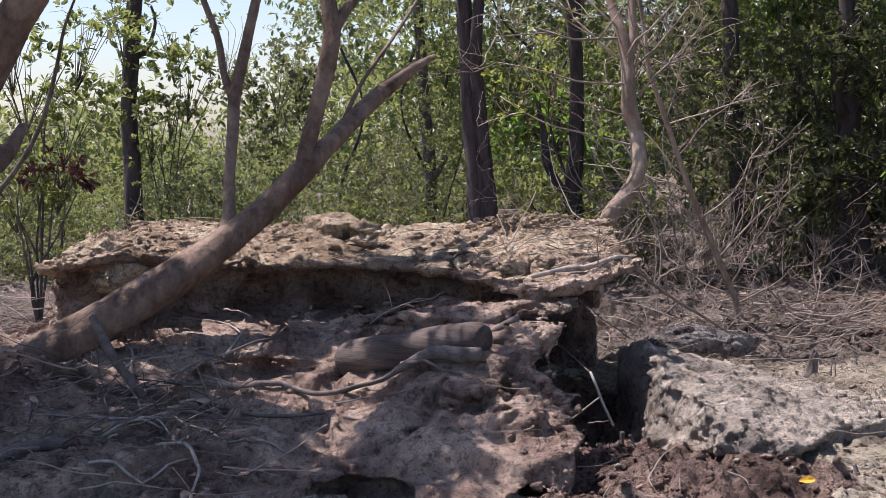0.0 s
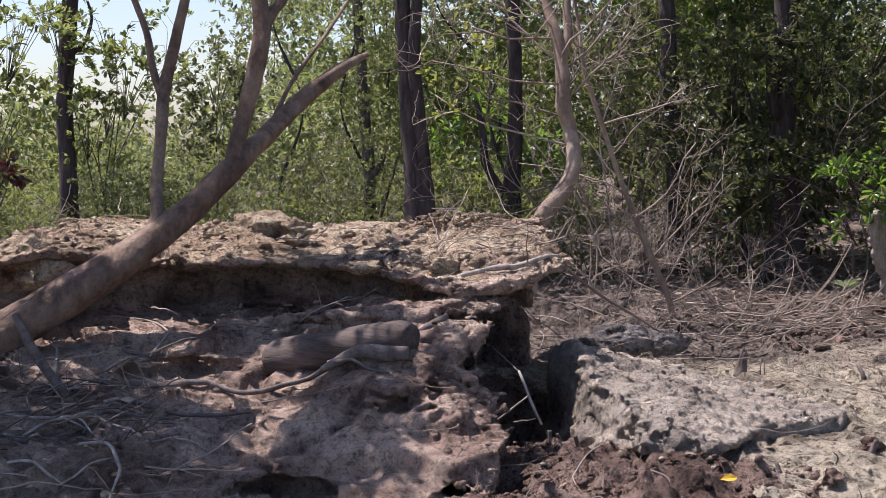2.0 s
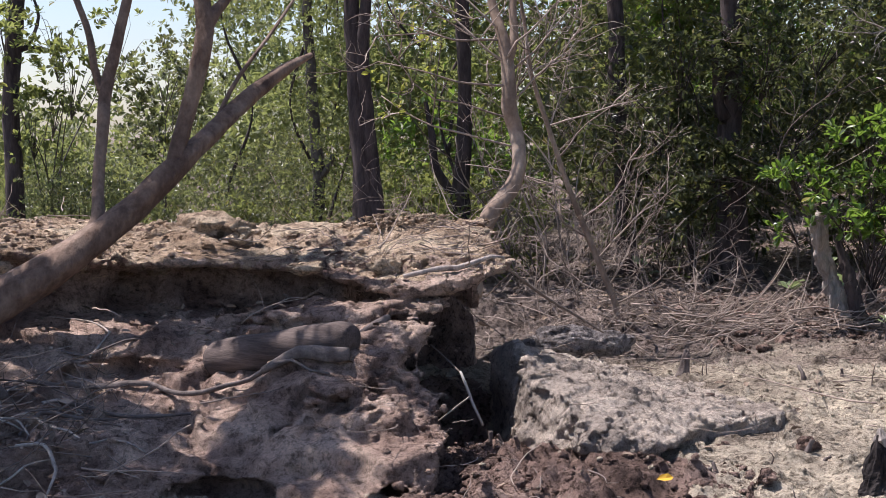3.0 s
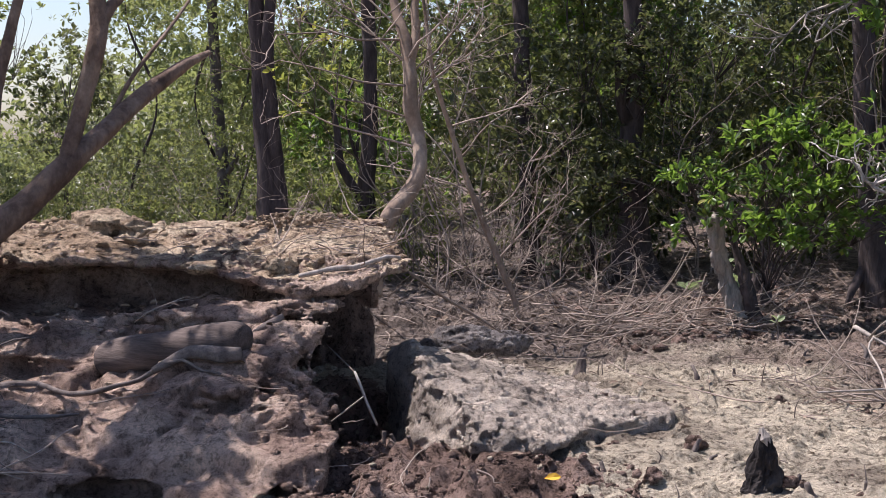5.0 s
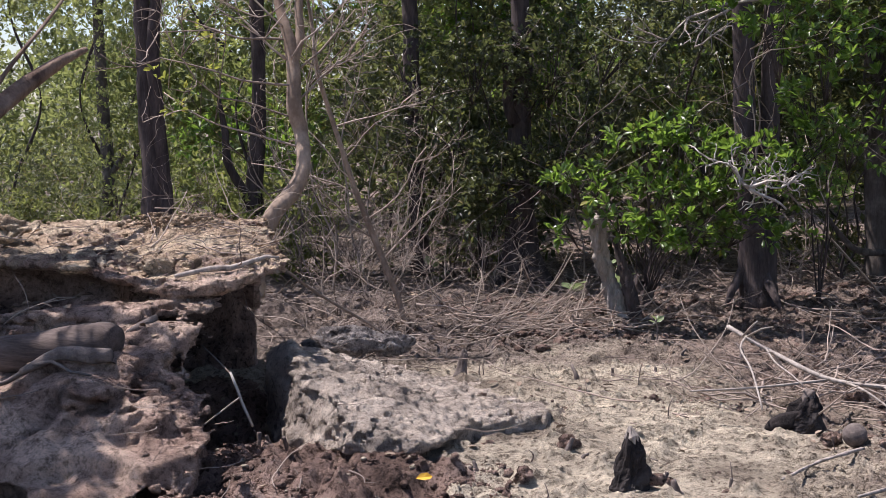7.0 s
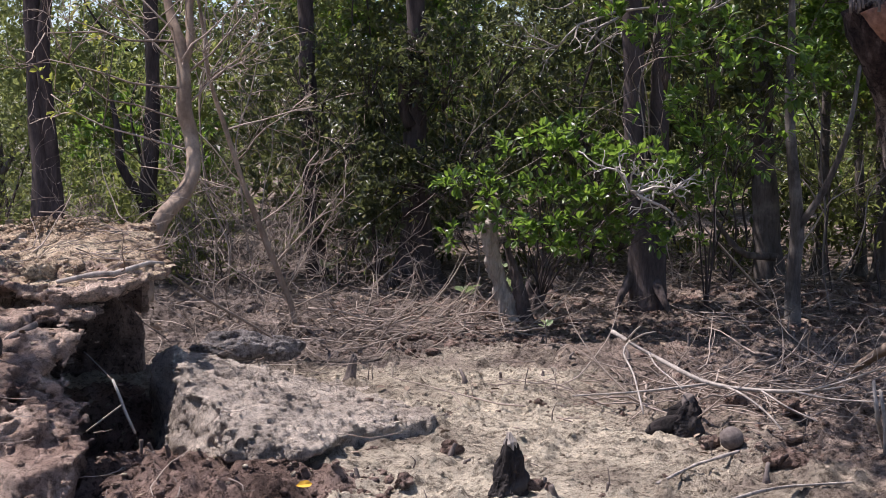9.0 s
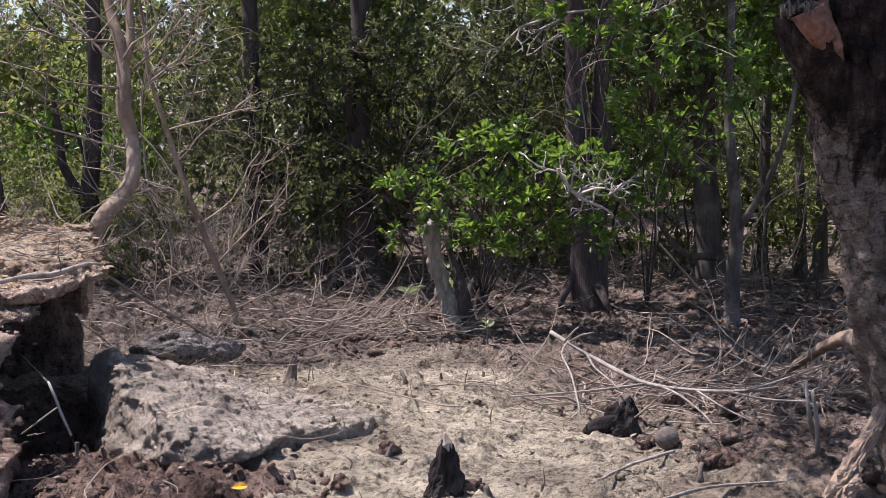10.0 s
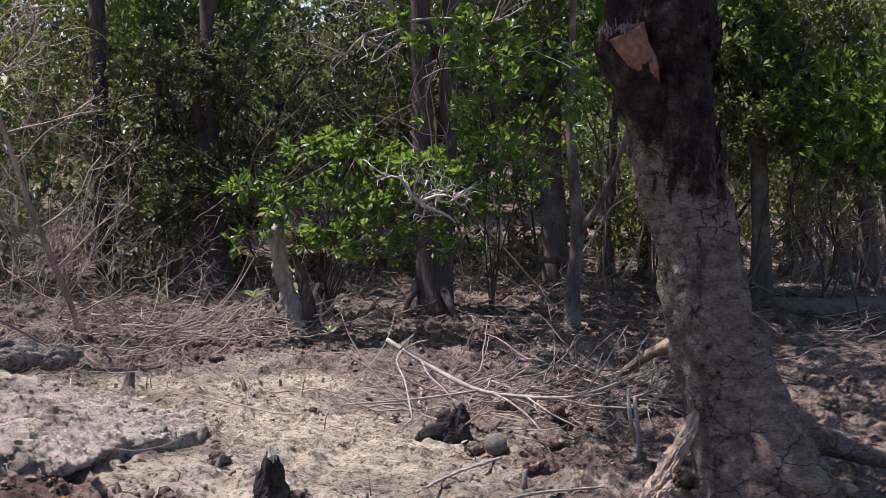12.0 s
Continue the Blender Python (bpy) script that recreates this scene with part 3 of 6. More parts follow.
def build_slab():
    """A low crusted slab of mud, undercut along its front, running out into the flat."""
    h, lo = 0.0135, (0.7, 5.3, -0.15)
    x, y, z = grid3(lo, (2.6, 8.5, 0.5), h)
    warp = upsampled(lambda a, b, c: 0.07 * fbm(a + 3, b, c, 2.2, 3), x, y, z, 3)
    x0, y0 = x + warp, y + 0.7 * warp
    top = line([0.85, 1.0, 1.2, 1.45, 1.8, 2.3, 2.7], [0.25, 0.30, 0.28, 0.21, 0.13, 0.045, -0.03], x0)
    top = top + line([5.4, 5.65, 5.85, 6.3, 7.0, 7.8, 8.4], [-0.1, -0.07, -0.055, 0.01, -0.03, -0.1, -0.26], y0)
    top = top + 0.1 * np.exp(-((x - 1.0) / 0.06) ** 2 - ((y - 7.0) / 0.35) ** 2) + 0.05 * np.exp(-((x - 1.5) / 0.3) ** 2 - ((y - 7.4) / 0.4) ** 2)
    under = 0.2 * smooth(0.1, 0.055, z) * smooth(1.75, 1.5, x)
    front = line([0.9, 1.02, 1.1, 1.35, 1.5, 1.62, 1.9, 2.5], [6.0, 5.8, 5.66, 5.62, 5.64, 5.82, 6.05, 6.7], x0) + under + upsampled(lambda a, b, c: 0.15 * fbm(a, b * 0.3, 0 * c, 4.5, 3), x, y, z, 2)
    left = line([5.4, 6.0, 6.4, 7.0, 7.6, 8.4], [1.08, 1.02, 0.9, 0.89, 0.96, 1.2], y0) + 0.45 * np.maximum(z - 0.02, 0) * smooth(6.9, 6.4, y0)
    field = np.maximum(np.maximum(z - top, front - y0), np.maximum(left - x0, y0 - 8.3))
    skin = np.abs(field) < 0.11
    xs, ys, zs = x[skin], y[skin], z[skin]
    rough = 0.03 * fbm(xs, ys + 5, zs * 1.3, 3.5, 2, 0.6) + 0.035 * (0.35 - np.abs(fbm(xs + 2, ys, zs * 1.5, 9.0, 3, 0.65))) + 0.022 * fbm(xs, ys, zs, 19.0, 3, 0.75)
    rough = rough - 0.05 * np.maximum(fbm(xs, ys, zs + 4, 14.0, 2) - 0.35, 0)
    field[skin] = field[skin] - rough * 0.75
    v, f = surface_net(field, lo, h)
    root = thing("mud_slab", (0, 0, 0), "low crusted slab of pale mud with undercut edge", "slab")
    piece("crust", mesh_of("crust", v, f, M_CRUST), root)
    return v


SLAB_V = build_slab()


def surface_z(x, y, near=0.05):
    """The highest skin of mound, slab or ground at a place."""
    best = on_ground(x, y)
    for pool in (MOUND_V, SLAB_V):
        m = (np.abs(pool[:, 0] - x) < near) & (np.abs(pool[:, 1] - y) < near)
        if m.any():
            best = max(best, float(pool[m, 2].max()))
    return best


# ---------------------------------------------------------------- trees
def stem_tree(name, label, base, stems, mat, category="tree", group="", sides=10, step=0.08, rough=0.12, knots=2.0, flakes=0.0):
    """A tree of named stems, each a line of points with radii, standing at base."""
    root = thing(name, base, label, category, group)
    b = np.array(base)
    for n, (nm, pts, radii) in enumerate(stems):
        v, f = tube(np.array(pts) - b, radii, sides, step, rough, knots, seed=n * 3.7 + base[0], flakes=flakes)
        piece(nm, mesh_of(nm, v, f, mat), root)
    return root


leaning = stem_tree("leaning_tree", "smooth tan leaning tree with a broken upper limb", (-2.10, 6.50, 0.26), [
    ("trunk", [(-2.23, 6.40, 0.21), (-2.05, 6.50, 0.36), (-1.83, 6.60, 0.48), (-1.60, 6.70, 0.60), (-1.34, 6.80, 0.75), (-1.10, 6.90, 0.91), (-0.88, 7.00, 1.08), (-0.70, 7.10, 1.27), (-0.53, 7.35, 1.44), (-0.36, 7.60, 1.62), (-0.17, 7.85, 1.78), (-0.02, 8.00, 1.87)],
     [0.115, 0.11, 0.105, 0.1, 0.09, 0.08, 0.066, 0.06, 0.05, 0.045, 0.036, 0.015]),
    ("limb", [(-1.09, 6.95, 0.95), (-1.07, 7.00, 1.03), (-1.08, 7.10, 1.20), (-1.06, 7.20, 1.51), (-1.06, 7.30, 1.67), (-1.00, 7.40, 1.95), (-0.93, 7.50, 2.26), (-0.82, 7.70, 2.79), (-0.87, 7.90, 3.50)], [0.045, 0.034, 0.03, 0.029, 0.032, 0.027, 0.025, 0.022, 0.013]),
    ("limb", [(-1.07, 7.30, 1.64), (-1.12, 7.35, 1.78), (-1.15, 7.40, 1.96), (-1.24, 7.50, 2.19), (-1.43, 7.70, 2.65), (-1.59, 7.80, 3.13)], [0.025, 0.021, 0.019, 0.017, 0.015, 0.01]),
    ("limb", [(-0.70, 7.10, 1.27), (-0.67, 7.15, 1.41), (-0.62, 7.20, 1.59), (-0.56, 7.20, 1.82), (-0.54, 7.25, 1.99), (-0.57, 7.30, 2.23), (-0.66, 7.40, 2.88), (-0.75, 7.40, 3.59)], [0.045, 0.044, 0.041, 0.044, 0.043, 0.038, 0.034, 0.02]),
    ("limb", [(-0.55, 7.25, 1.96), (-0.49, 7.30, 2.06), (-0.41, 7.40, 2.20), (-0.23, 7.60, 2.76)], [0.04, 0.03, 0.026, 0.015]),
    ("twig", [(-0.53, 7.40, 1.46), (-0.42, 7.60, 1.71), (-0.23, 7.90, 2.00), (-0.09, 8.20, 2.24)], [0.014, 0.012, 0.01, 0.008]),
], M_BARK_TAN, sides=20, step=0.035, rough=0.15, flakes=0.04)

stem_tree("dark_tree", "slender tree with near-black bark and twisted side branches", (-3.57, 16.09, 0.00), [
    ("trunk", [(-3.33, 15.00, 0.10), (-3.31, 15.00, 0.65), (-3.30, 15.00, 1.13), (-3.31, 15.00, 1.74), (-3.25, 15.00, 2.45), (-3.18, 15.00, 3.16), (-3.11, 15.00, 4.69)], [0.12, 0.098, 0.09, 0.085, 0.085, 0.085, 0.07]),
    ("branch", [(-3.19, 15.00, 2.33), (-3.08, 15.00, 2.42), (-2.99, 15.00, 2.68), (-3.03, 15.00, 2.86)], [0.025, 0.02, 0.016, 0.012]),
    ("branch", [(-3.22, 15.00, 2.34), (-2.98, 15.00, 2.36), (-2.83, 15.00, 2.29)], [0.02, 0.018, 0.012]),
], M_BARK_DARK, group="trunks of the wood", sides=14, flakes=0.07)

stem_tree("slender_grey_tree", "thin straight grey tree with a stub branch", (-0.16, 14.50, 0.24), [
    ("trunk", [(-0.16, 14.50, 0.18), (-0.16, 14.50, 0.35), (-0.10, 14.50, 0.94), (-0.15, 14.50, 1.64), (-0.17, 14.50, 2.22), (-0.19, 14.50, 2.91), (-0.17, 14.50, 4.22)], [0.085, 0.07, 0.064, 0.058, 0.055, 0.05, 0.04]),
    ("branch", [(-0.10, 14.50, 0.94), (-0.01, 14.40, 1.06), (0.05, 14.30, 1.19)], [0.035, 0.03, 0.026]),
], M_BARK_GREY, group="trunks of the wood", sides=14, flakes=0.07)

stem_tree("double_tree", "dark tree with two stems grown together", (0.38, 13.00, 0.35), [
    ("trunk", [(0.35, 13.00, 0.29), (0.35, 13.00, 0.56), (0.32, 13.00, 1.09), (0.29, 13.00, 1.61), (0.27, 13.00, 2.24), (0.25, 13.00, 2.80), (0.26, 13.00, 3.92)], [0.18, 0.13, 0.085, 0.078, 0.075, 0.072, 0.06]),
    ("trunk", [(0.41, 13.10, 0.28), (0.43, 13.00, 0.56), (0.42, 13.00, 1.08), (0.38, 12.95, 1.61), (0.35, 12.90, 2.18), (0.41, 12.90, 2.84)], [0.12, 0.09, 0.07, 0.06, 0.055, 0.045]),
], M_BARK_DARK, group="trunks of the wood", sides=14, flakes=0.07)

stem_tree("forked_tree", "dark forked tree at the edge of the wood", (1.33, 14.00, 0.18), [
    ("trunk", [(1.33, 14.00, 0.12), (1.34, 14.00, 0.49), (1.32, 14.00, 0.81), (1.36, 14.00, 1.31), (1.37, 14.00, 1.88), (1.36, 14.00, 2.88), (1.36, 14.00, 4.09)], [0.12, 0.095, 0.085, 0.08, 0.07, 0.065, 0.05]),
    ("limb", [(1.29, 14.00, 0.67), (1.18, 14.00, 0.87), (1.06, 14.00, 1.10), (1.04, 14.00, 1.38), (0.98, 14.00, 1.72)], [0.05, 0.045, 0.04, 0.035, 0.02]),
], M_BARK_DARK, group="trunks of the wood", sides=14, flakes=0.07)

bent = stem_tree("bent_tree", "pale tan tree with a curved, elbowed trunk", (0.97, 9.00, 0.37), [
    ("trunk", [(0.97, 9.00, 0.35), (0.99, 9.00, 0.63), (1.03, 9.00, 0.77), (1.11, 9.05, 0.91), (1.25, 9.15, 1.05), (1.31, 9.20, 1.20), (1.30, 9.30, 1.42), (1.26, 9.30, 1.57), (1.26, 9.35, 1.84), (1.23, 9.40, 2.06), (1.17, 9.50, 2.34), (1.12, 9.60, 3.06)],
     [0.062, 0.058, 0.055, 0.053, 0.052, 0.048, 0.048, 0.05, 0.042, 0.036, 0.03, 0.018]),
    ("limb", [(1.26, 9.35, 1.87), (1.31, 9.40, 2.06), (1.31, 9.45, 2.29), (1.38, 9.60, 2.76)], [0.035, 0.03, 0.026, 0.015]),
], M_BARK_PALE, sides=16, step=0.035, rough=0.18, flakes=0.05)

stem_tree("tall_dark_tree", "tall straight tree with dark furrowed bark", (2.96, 13.75, 0.00), [
    ("trunk", [(2.96, 13.67, -0.02), (2.94, 13.67, 0.26), (2.92, 13.67, 0.77), (2.89, 13.68, 1.34), (2.86, 13.68, 1.89), (2.85, 13.69, 2.45), (2.83, 13.69, 2.94), (2.82, 13.69, 4.35)], [0.115, 0.095, 0.09, 0.086, 0.082, 0.078, 0.074, 0.06]),
], M_BARK_DARK, group="trunks of the wood", sides=14, flakes=0.07)

stem_tree("buttressed_tree", "dark brown tree with a flared, rooty foot", (3.71, 12.60, 0.00), [
    ("trunk", [(3.73, 12.68, -0.05), (3.73, 12.68, 0.13), (3.73, 12.68, 0.40), (3.72, 12.68, 0.93), (3.71, 12.68, 1.41), (3.72, 12.68, 1.89), (3.72, 12.68, 2.36), (3.70, 12.69, 2.88), (3.69, 12.69, 4.22)], [0.3, 0.22, 0.15, 0.12, 0.11, 0.09, 0.085, 0.085, 0.07]),
    ("limb", [(3.64, 12.60, 1.49), (3.58, 12.61, 1.62), (3.54, 12.52, 1.88), (3.52, 12.53, 2.19)], [0.06, 0.05, 0.045, 0.03]),
    ("root", [(3.73, 12.68, 0.18), (3.53, 12.52, 0.07), (3.31, 12.16, 0.02)], [0.09, 0.07, 0.02]),
    ("root", [(3.73, 12.68, 0.18), (3.81, 12.35, 0.05), (3.80, 11.83, 0.01)], [0.09, 0.06, 0.02]),
], M_BARK_DARK, group="trunks of the wood", sides=14, flakes=0.07)

# Grey stems in dark bark, so their shade sits in the colour.
stem_tree("twin_tree", "grey tree with two close stems behind the bush", (5.17, 10.64, 0.00), [
    ("trunk", [(5.00, 10.23, 0.01), (4.99, 10.24, 0.26), (4.96, 10.25, 0.72), (4.90, 10.28, 1.40), (4.88, 10.28, 1.98), (4.85, 10.30, 2.70), (4.80, 10.32, 4.05)], [0.16, 0.125, 0.1, 0.085, 0.078, 0.075, 0.06]),
    ("trunk", [(5.09, 10.30, 0.07), (5.09, 10.30, 0.62), (5.11, 10.29, 1.40), (5.12, 10.29, 2.08), (5.11, 10.29, 2.71), (5.10, 10.30, 4.07)], [0.12, 0.09, 0.078, 0.074, 0.07, 0.05]),
    ("root", [(4.92, 10.27, 0.35), (4.79, 10.21, 0.18), (4.71, 10.14, 0.05)], [0.045, 0.03, 0.012]),
    ("root", [(5.05, 10.21, 0.31), (5.05, 9.99, 0.15), (5.07, 9.87, 0.03)], [0.045, 0.03, 0.012]),
], M_BARK_DARK, group="trunks of the wood", sides=14, flakes=0.07)

stem_tree("grey_tree", "tall pale grey trunk in the wood", (6.98, 11.82, 0.05), [
    ("trunk", [(6.99, 11.81, 0.03), (6.96, 11.83, 0.43), (6.91, 11.86, 1.13), (6.87, 11.88, 1.93), (6.88, 11.87, 2.73), (6.86, 11.89, 4.29)], [0.16, 0.12, 0.11, 0.1, 0.085, 0.06]),
    ("limb", [(6.99, 11.70, 0.31), (6.59, 11.57, 0.35), (6.40, 11.56, 0.51), (6.24, 11.53, 0.70)], [0.034, 0.03, 0.026, 0.012]),
], M_BARK_GREY, group="trunks of the wood", sides=14, flakes=0.07)
stem_tree("young_tree", "slim grey young tree with a forked top", (5.67, 9.06, 0.00), [
    ("trunk", [(5.84, 9.36, -0.07), (5.83, 9.37, 0.34), (5.85, 9.36, 0.78), (5.80, 9.38, 1.29), (5.77, 9.40, 1.72), (5.77, 9.40, 2.23), (5.76, 9.41, 2.65)], [0.07, 0.055, 0.05, 0.042, 0.036, 0.03, 0.02]),
    ("limb", [(5.84, 9.36, 0.73), (5.97, 9.17, 1.09), (6.04, 9.01, 1.51), (6.10, 8.98, 1.97)], [0.03, 0.024, 0.02, 0.012]),
], M_BARK_GREY, group="trunks of the wood", sides=14, flakes=0.07)

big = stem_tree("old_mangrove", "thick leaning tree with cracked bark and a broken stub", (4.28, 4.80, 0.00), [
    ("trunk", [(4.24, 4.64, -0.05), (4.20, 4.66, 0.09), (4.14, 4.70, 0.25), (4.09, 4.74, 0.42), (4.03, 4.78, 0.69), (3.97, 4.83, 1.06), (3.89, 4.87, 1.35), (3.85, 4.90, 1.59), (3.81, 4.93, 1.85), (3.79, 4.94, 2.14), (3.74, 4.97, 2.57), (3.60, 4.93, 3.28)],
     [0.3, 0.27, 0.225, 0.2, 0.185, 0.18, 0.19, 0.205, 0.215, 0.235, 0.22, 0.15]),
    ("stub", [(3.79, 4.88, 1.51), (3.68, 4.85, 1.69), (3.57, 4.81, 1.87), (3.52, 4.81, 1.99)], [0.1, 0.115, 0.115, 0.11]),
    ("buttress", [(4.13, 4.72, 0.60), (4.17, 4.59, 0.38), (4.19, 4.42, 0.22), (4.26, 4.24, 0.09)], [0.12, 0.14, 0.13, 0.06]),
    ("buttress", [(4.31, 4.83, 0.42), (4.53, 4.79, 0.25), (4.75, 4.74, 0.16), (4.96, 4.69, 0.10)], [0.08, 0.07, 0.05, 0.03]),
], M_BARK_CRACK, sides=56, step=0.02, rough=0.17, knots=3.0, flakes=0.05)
v, f = tube(np.array([(3.91, 4.69, 0.41), (3.88, 4.68, 0.37), (3.80, 4.62, 0.30), (3.71, 4.58, 0.21), (3.61, 4.52, 0.12), (3.56, 4.51, 0.05)]) - np.array(big.location), [0.006, 0.02, 0.024, 0.03, 0.036, 0.04], 40, 0.008, 0.4, 7.0, 3.0, 0.4)
piece("splinter", mesh_of("splinter", v, f, M_BARK_PALE, False), big, "broken grey slab of loose bark")
flake_rng = np.random.default_rng(17)
axis = np.array([(4.14, 4.70, 0.25), (4.03, 4.78, 0.69), (3.97, 4.83, 1.06), (3.89, 4.87, 1.35), (3.85, 4.90, 1.59), (3.79, 4.94, 2.14)])
girth = [0.225, 0.19, 0.182, 0.19, 0.205, 0.235]
for n in range(46):
    zz = flake_rng.uniform(0.3, 1.95) if n < 28 else flake_rng.uniform(1.2, 2.1)
    at = np.array([np.interp(zz, axis[:, 2], axis[:, k]) for k in range(3)])
    a = flake_rng.normal(3.75, 0.22) if n < 28 else flake_rng.uniform(3.3, 6.0)
    out = np.array([math.cos(a), math.sin(a), 0.0])
    v, f = lump(flake_rng.uniform(0.022, 0.045), n * 1.3, (0.35, 1.0, flake_rng.uniform(0.9, 1.9)), 0.6, 3, 2.4)
    v = rot_z(v, a) + at + out * (np.interp(zz, axis[:, 2], girth) * 1.03) - np.array(big.location)
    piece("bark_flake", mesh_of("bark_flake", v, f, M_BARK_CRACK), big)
stem_tree("arched_root", "grey arched root rising from the mud behind the old tree", (5.03, 7.28, 0.00), [
    ("arch", [(5.60, 7.05, -0.05), (4.74, 6.01, 0.37), (4.72, 6.14, 0.43), (4.75, 6.36, 0.37), (4.78, 6.57, 0.29), (4.82, 6.79, 0.19), (5.10, 7.46, -0.05)], [0.06, 0.055, 0.045, 0.032, 0.03, 0.026, 0.03])], M_BARK_PALE, "root", sides=16, step=0.04, rough=0.3, flakes=0.08)

# woods: crowns are shaped a few times and shared
def crown_kind(n, size, whorls, mat, per, length, simple, lumps, spread):
    v, f, _ = crown_arrays(100 + n, size, whorls, per, length, lumps, spread, simple=simple)
    return mesh_of("crown", v, f, mat, False)


CROWNS = [crown_kind(n, (0.95, 0.95, 0.75), 340, m, 6, 0.095, True, 12, 0.26)
          for n, m in enumerate((M_LEAF, M_LEAF_OLIVE, M_LEAF_OLIVE, M_LEAF, M_LEAF_BRIGHT, M_LEAF, M_LEAF_SHADED, M_LEAF_SHADED))]
FINE_CROWNS = [crown_kind(40 + n, (0.95, 0.95, 0.75), 620, m, 6, 0.055, True, 12, 0.26) for n, m in enumerate((M_LEAF_FAR, M_LEAF_OLIVE, M_LEAF))]
FAR_CROWNS = [crown_kind(20 + n, (1.7, 1.7, 1.3), 520, M_LEAF_FAR, 6, 0.15, True, 14, 0.25) for n in range(2)]
STEM_V, STEM_F = tube([(0.06, 0, 0), (0, 0.02, 0.15), (0.36, 0.16, 0.7), (-0.32, 0.3, 1.5), (0.4, -0.3, 2.4), (0, 0.2, 3.6)], [0.09, 0.05, 0.036, 0.028, 0.02, 0.01], 8, 0.14, 0.35)
STEM = mesh_of("trunk", STEM_V, STEM_F, M_BARK_DARK)
wood_rng = np.random.default_rng(11)


def wood_tree(x, y, crowns, kinds, scale=1.0):
    z = on_ground(x, y)
    root = thing("understory_tree", (x, y, z - 0.03), "leafy understory tree with thin grey stem", "tree", "understory of the wood")
    t = piece("trunk", STEM, root)
    t.rotation_euler = (wood_rng.normal(0, 0.2), wood_rng.normal(0, 0.2), wood_rng.uniform(0, 6.28))
    tall = max([c[2] for c in crowns] + [0.8]) / 3.6
    t.scale = (scale * 0.4, scale * 0.4, tall)
    for dx, dy, cz, s in crowns:
        c = piece("crown", kinds[wood_rng.integers(0, len(kinds))], root)
        c.location = (dx, dy, cz)
        c.rotation_euler = (wood_rng.normal(0, 0.25), wood_rng.normal(0, 0.25), wood_rng.uniform(0, 6.28))
        c.scale = (s, s, s * wood_rng.uniform(0.85, 1.15))
    return root


def plant_wood():
    for y, gap in ((14.2, 1.35), (16.2, 1.5), (18.8, 1.9)):
        x = -0.42 * y - 1.5
        while x < 0.95 * y + 1.5:
            px_, py_ = x + wood_rng.uniform(-0.4, 0.4), y + wood_rng.uniform(-0.6, 0.6) - 0.08 * max(x, 0)
            open_sky = px_ / py_ < -0.08
            thin = 0.5 if px_ / py_ < 0.12 else 0.85 if px_ / py_ < 0.5 else 0.68
            crowns = []
            if not open_sky:
                for cz in (0.9, 2.1) if 0.1 < px_ / py_ < 0.16 else (0.9, 2.1, 3.0) if px_ / py_ > 0.5 else (0.9, 2.1, 3.2, 4.3):
                    if wood_rng.random() < (0.75 if cz < 1 else thin):
                        crowns.append((wood_rng.uniform(-0.5, 0.5), wood_rng.uniform(-0.5, 0.5), cz + wood_rng.uniform(-0.3, 0.3), wood_rng.uniform(0.8, 1.25)))
            else:
                crowns.append((wood_rng.uniform(-0.4, 0.4), 0, 0.5 + wood_rng.uniform(-0.2, 0.3), wood_rng.uniform(0.7, 1.0)))
            if px_ / py_ < 0.12:
                crowns.append((wood_rng.uniform(-0.6, 0.6), 0.2, 0.4, wood_rng.uniform(0.75, 1.0)))
            # Between 0.22 and 0.55 the darkened leaf copies carry the wood's shade.
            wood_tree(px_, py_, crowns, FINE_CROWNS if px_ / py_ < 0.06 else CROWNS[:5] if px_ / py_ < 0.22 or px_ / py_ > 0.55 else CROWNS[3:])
            x += gap * wood_rng.uniform(0.8, 1.2)
    for y, gap in ((23, 2.4), (28, 2.8), (36, 3.2), (48, 3.6)):
        x = -0.45 * y - 2
        while x < 1.0 * y + 2:
            low = x / y < -0.1
            crowns = [(0, 0, cz + wood_rng.uniform(-0.4, 0.4), wood_rng.uniform(0.9, 1.2)) for cz in ((0.45 if low else 0.9,) if low or 0.1 < x / y < 0.17 else ((1.2, 3.4, 5.4) if y < 40 else (0.9, 2.6)))]
            wood_tree(x + wood_rng.uniform(-0.6, 0.6), y + wood_rng.uniform(-1, 1), crowns, FAR_CROWNS, 1.6)
            x += gap


plant_wood()


# a curtain of leaves hanging before the far trunks
for n in range(16):
    a = math.radians(wood_rng.uniform(26, 44))
    d = wood_rng.uniform(11.8, 14.0)
    wood_tree(0.5 + d * math.sin(a), d * math.cos(a), [(wood_rng.uniform(-0.4, 0.4), 0, wood_rng.uniform(1.35, 3.0), wood_rng.uniform(0.6, 0.95)) for k in range(2)], CROWNS[:5], 0.6)


# ---------------------------------------------------------------- unseen crowns above the view, added to cast shade
def canopy_mesh(n, size, whorls, mat=M_LEAF):
    v, f, _ = crown_arrays(200 + n, size, whorls, 6, 0.12, 16, 0.22, simple=True)
    return mesh_of("crown", v, f, mat, False)


SHADE_CANOPY = [canopy_mesh(n, (1.5, 1.5, 0.7), (380, 380, 380, 190, 190)[n]) for n in range(5)]
canopy_rng = np.random.default_rng(23)


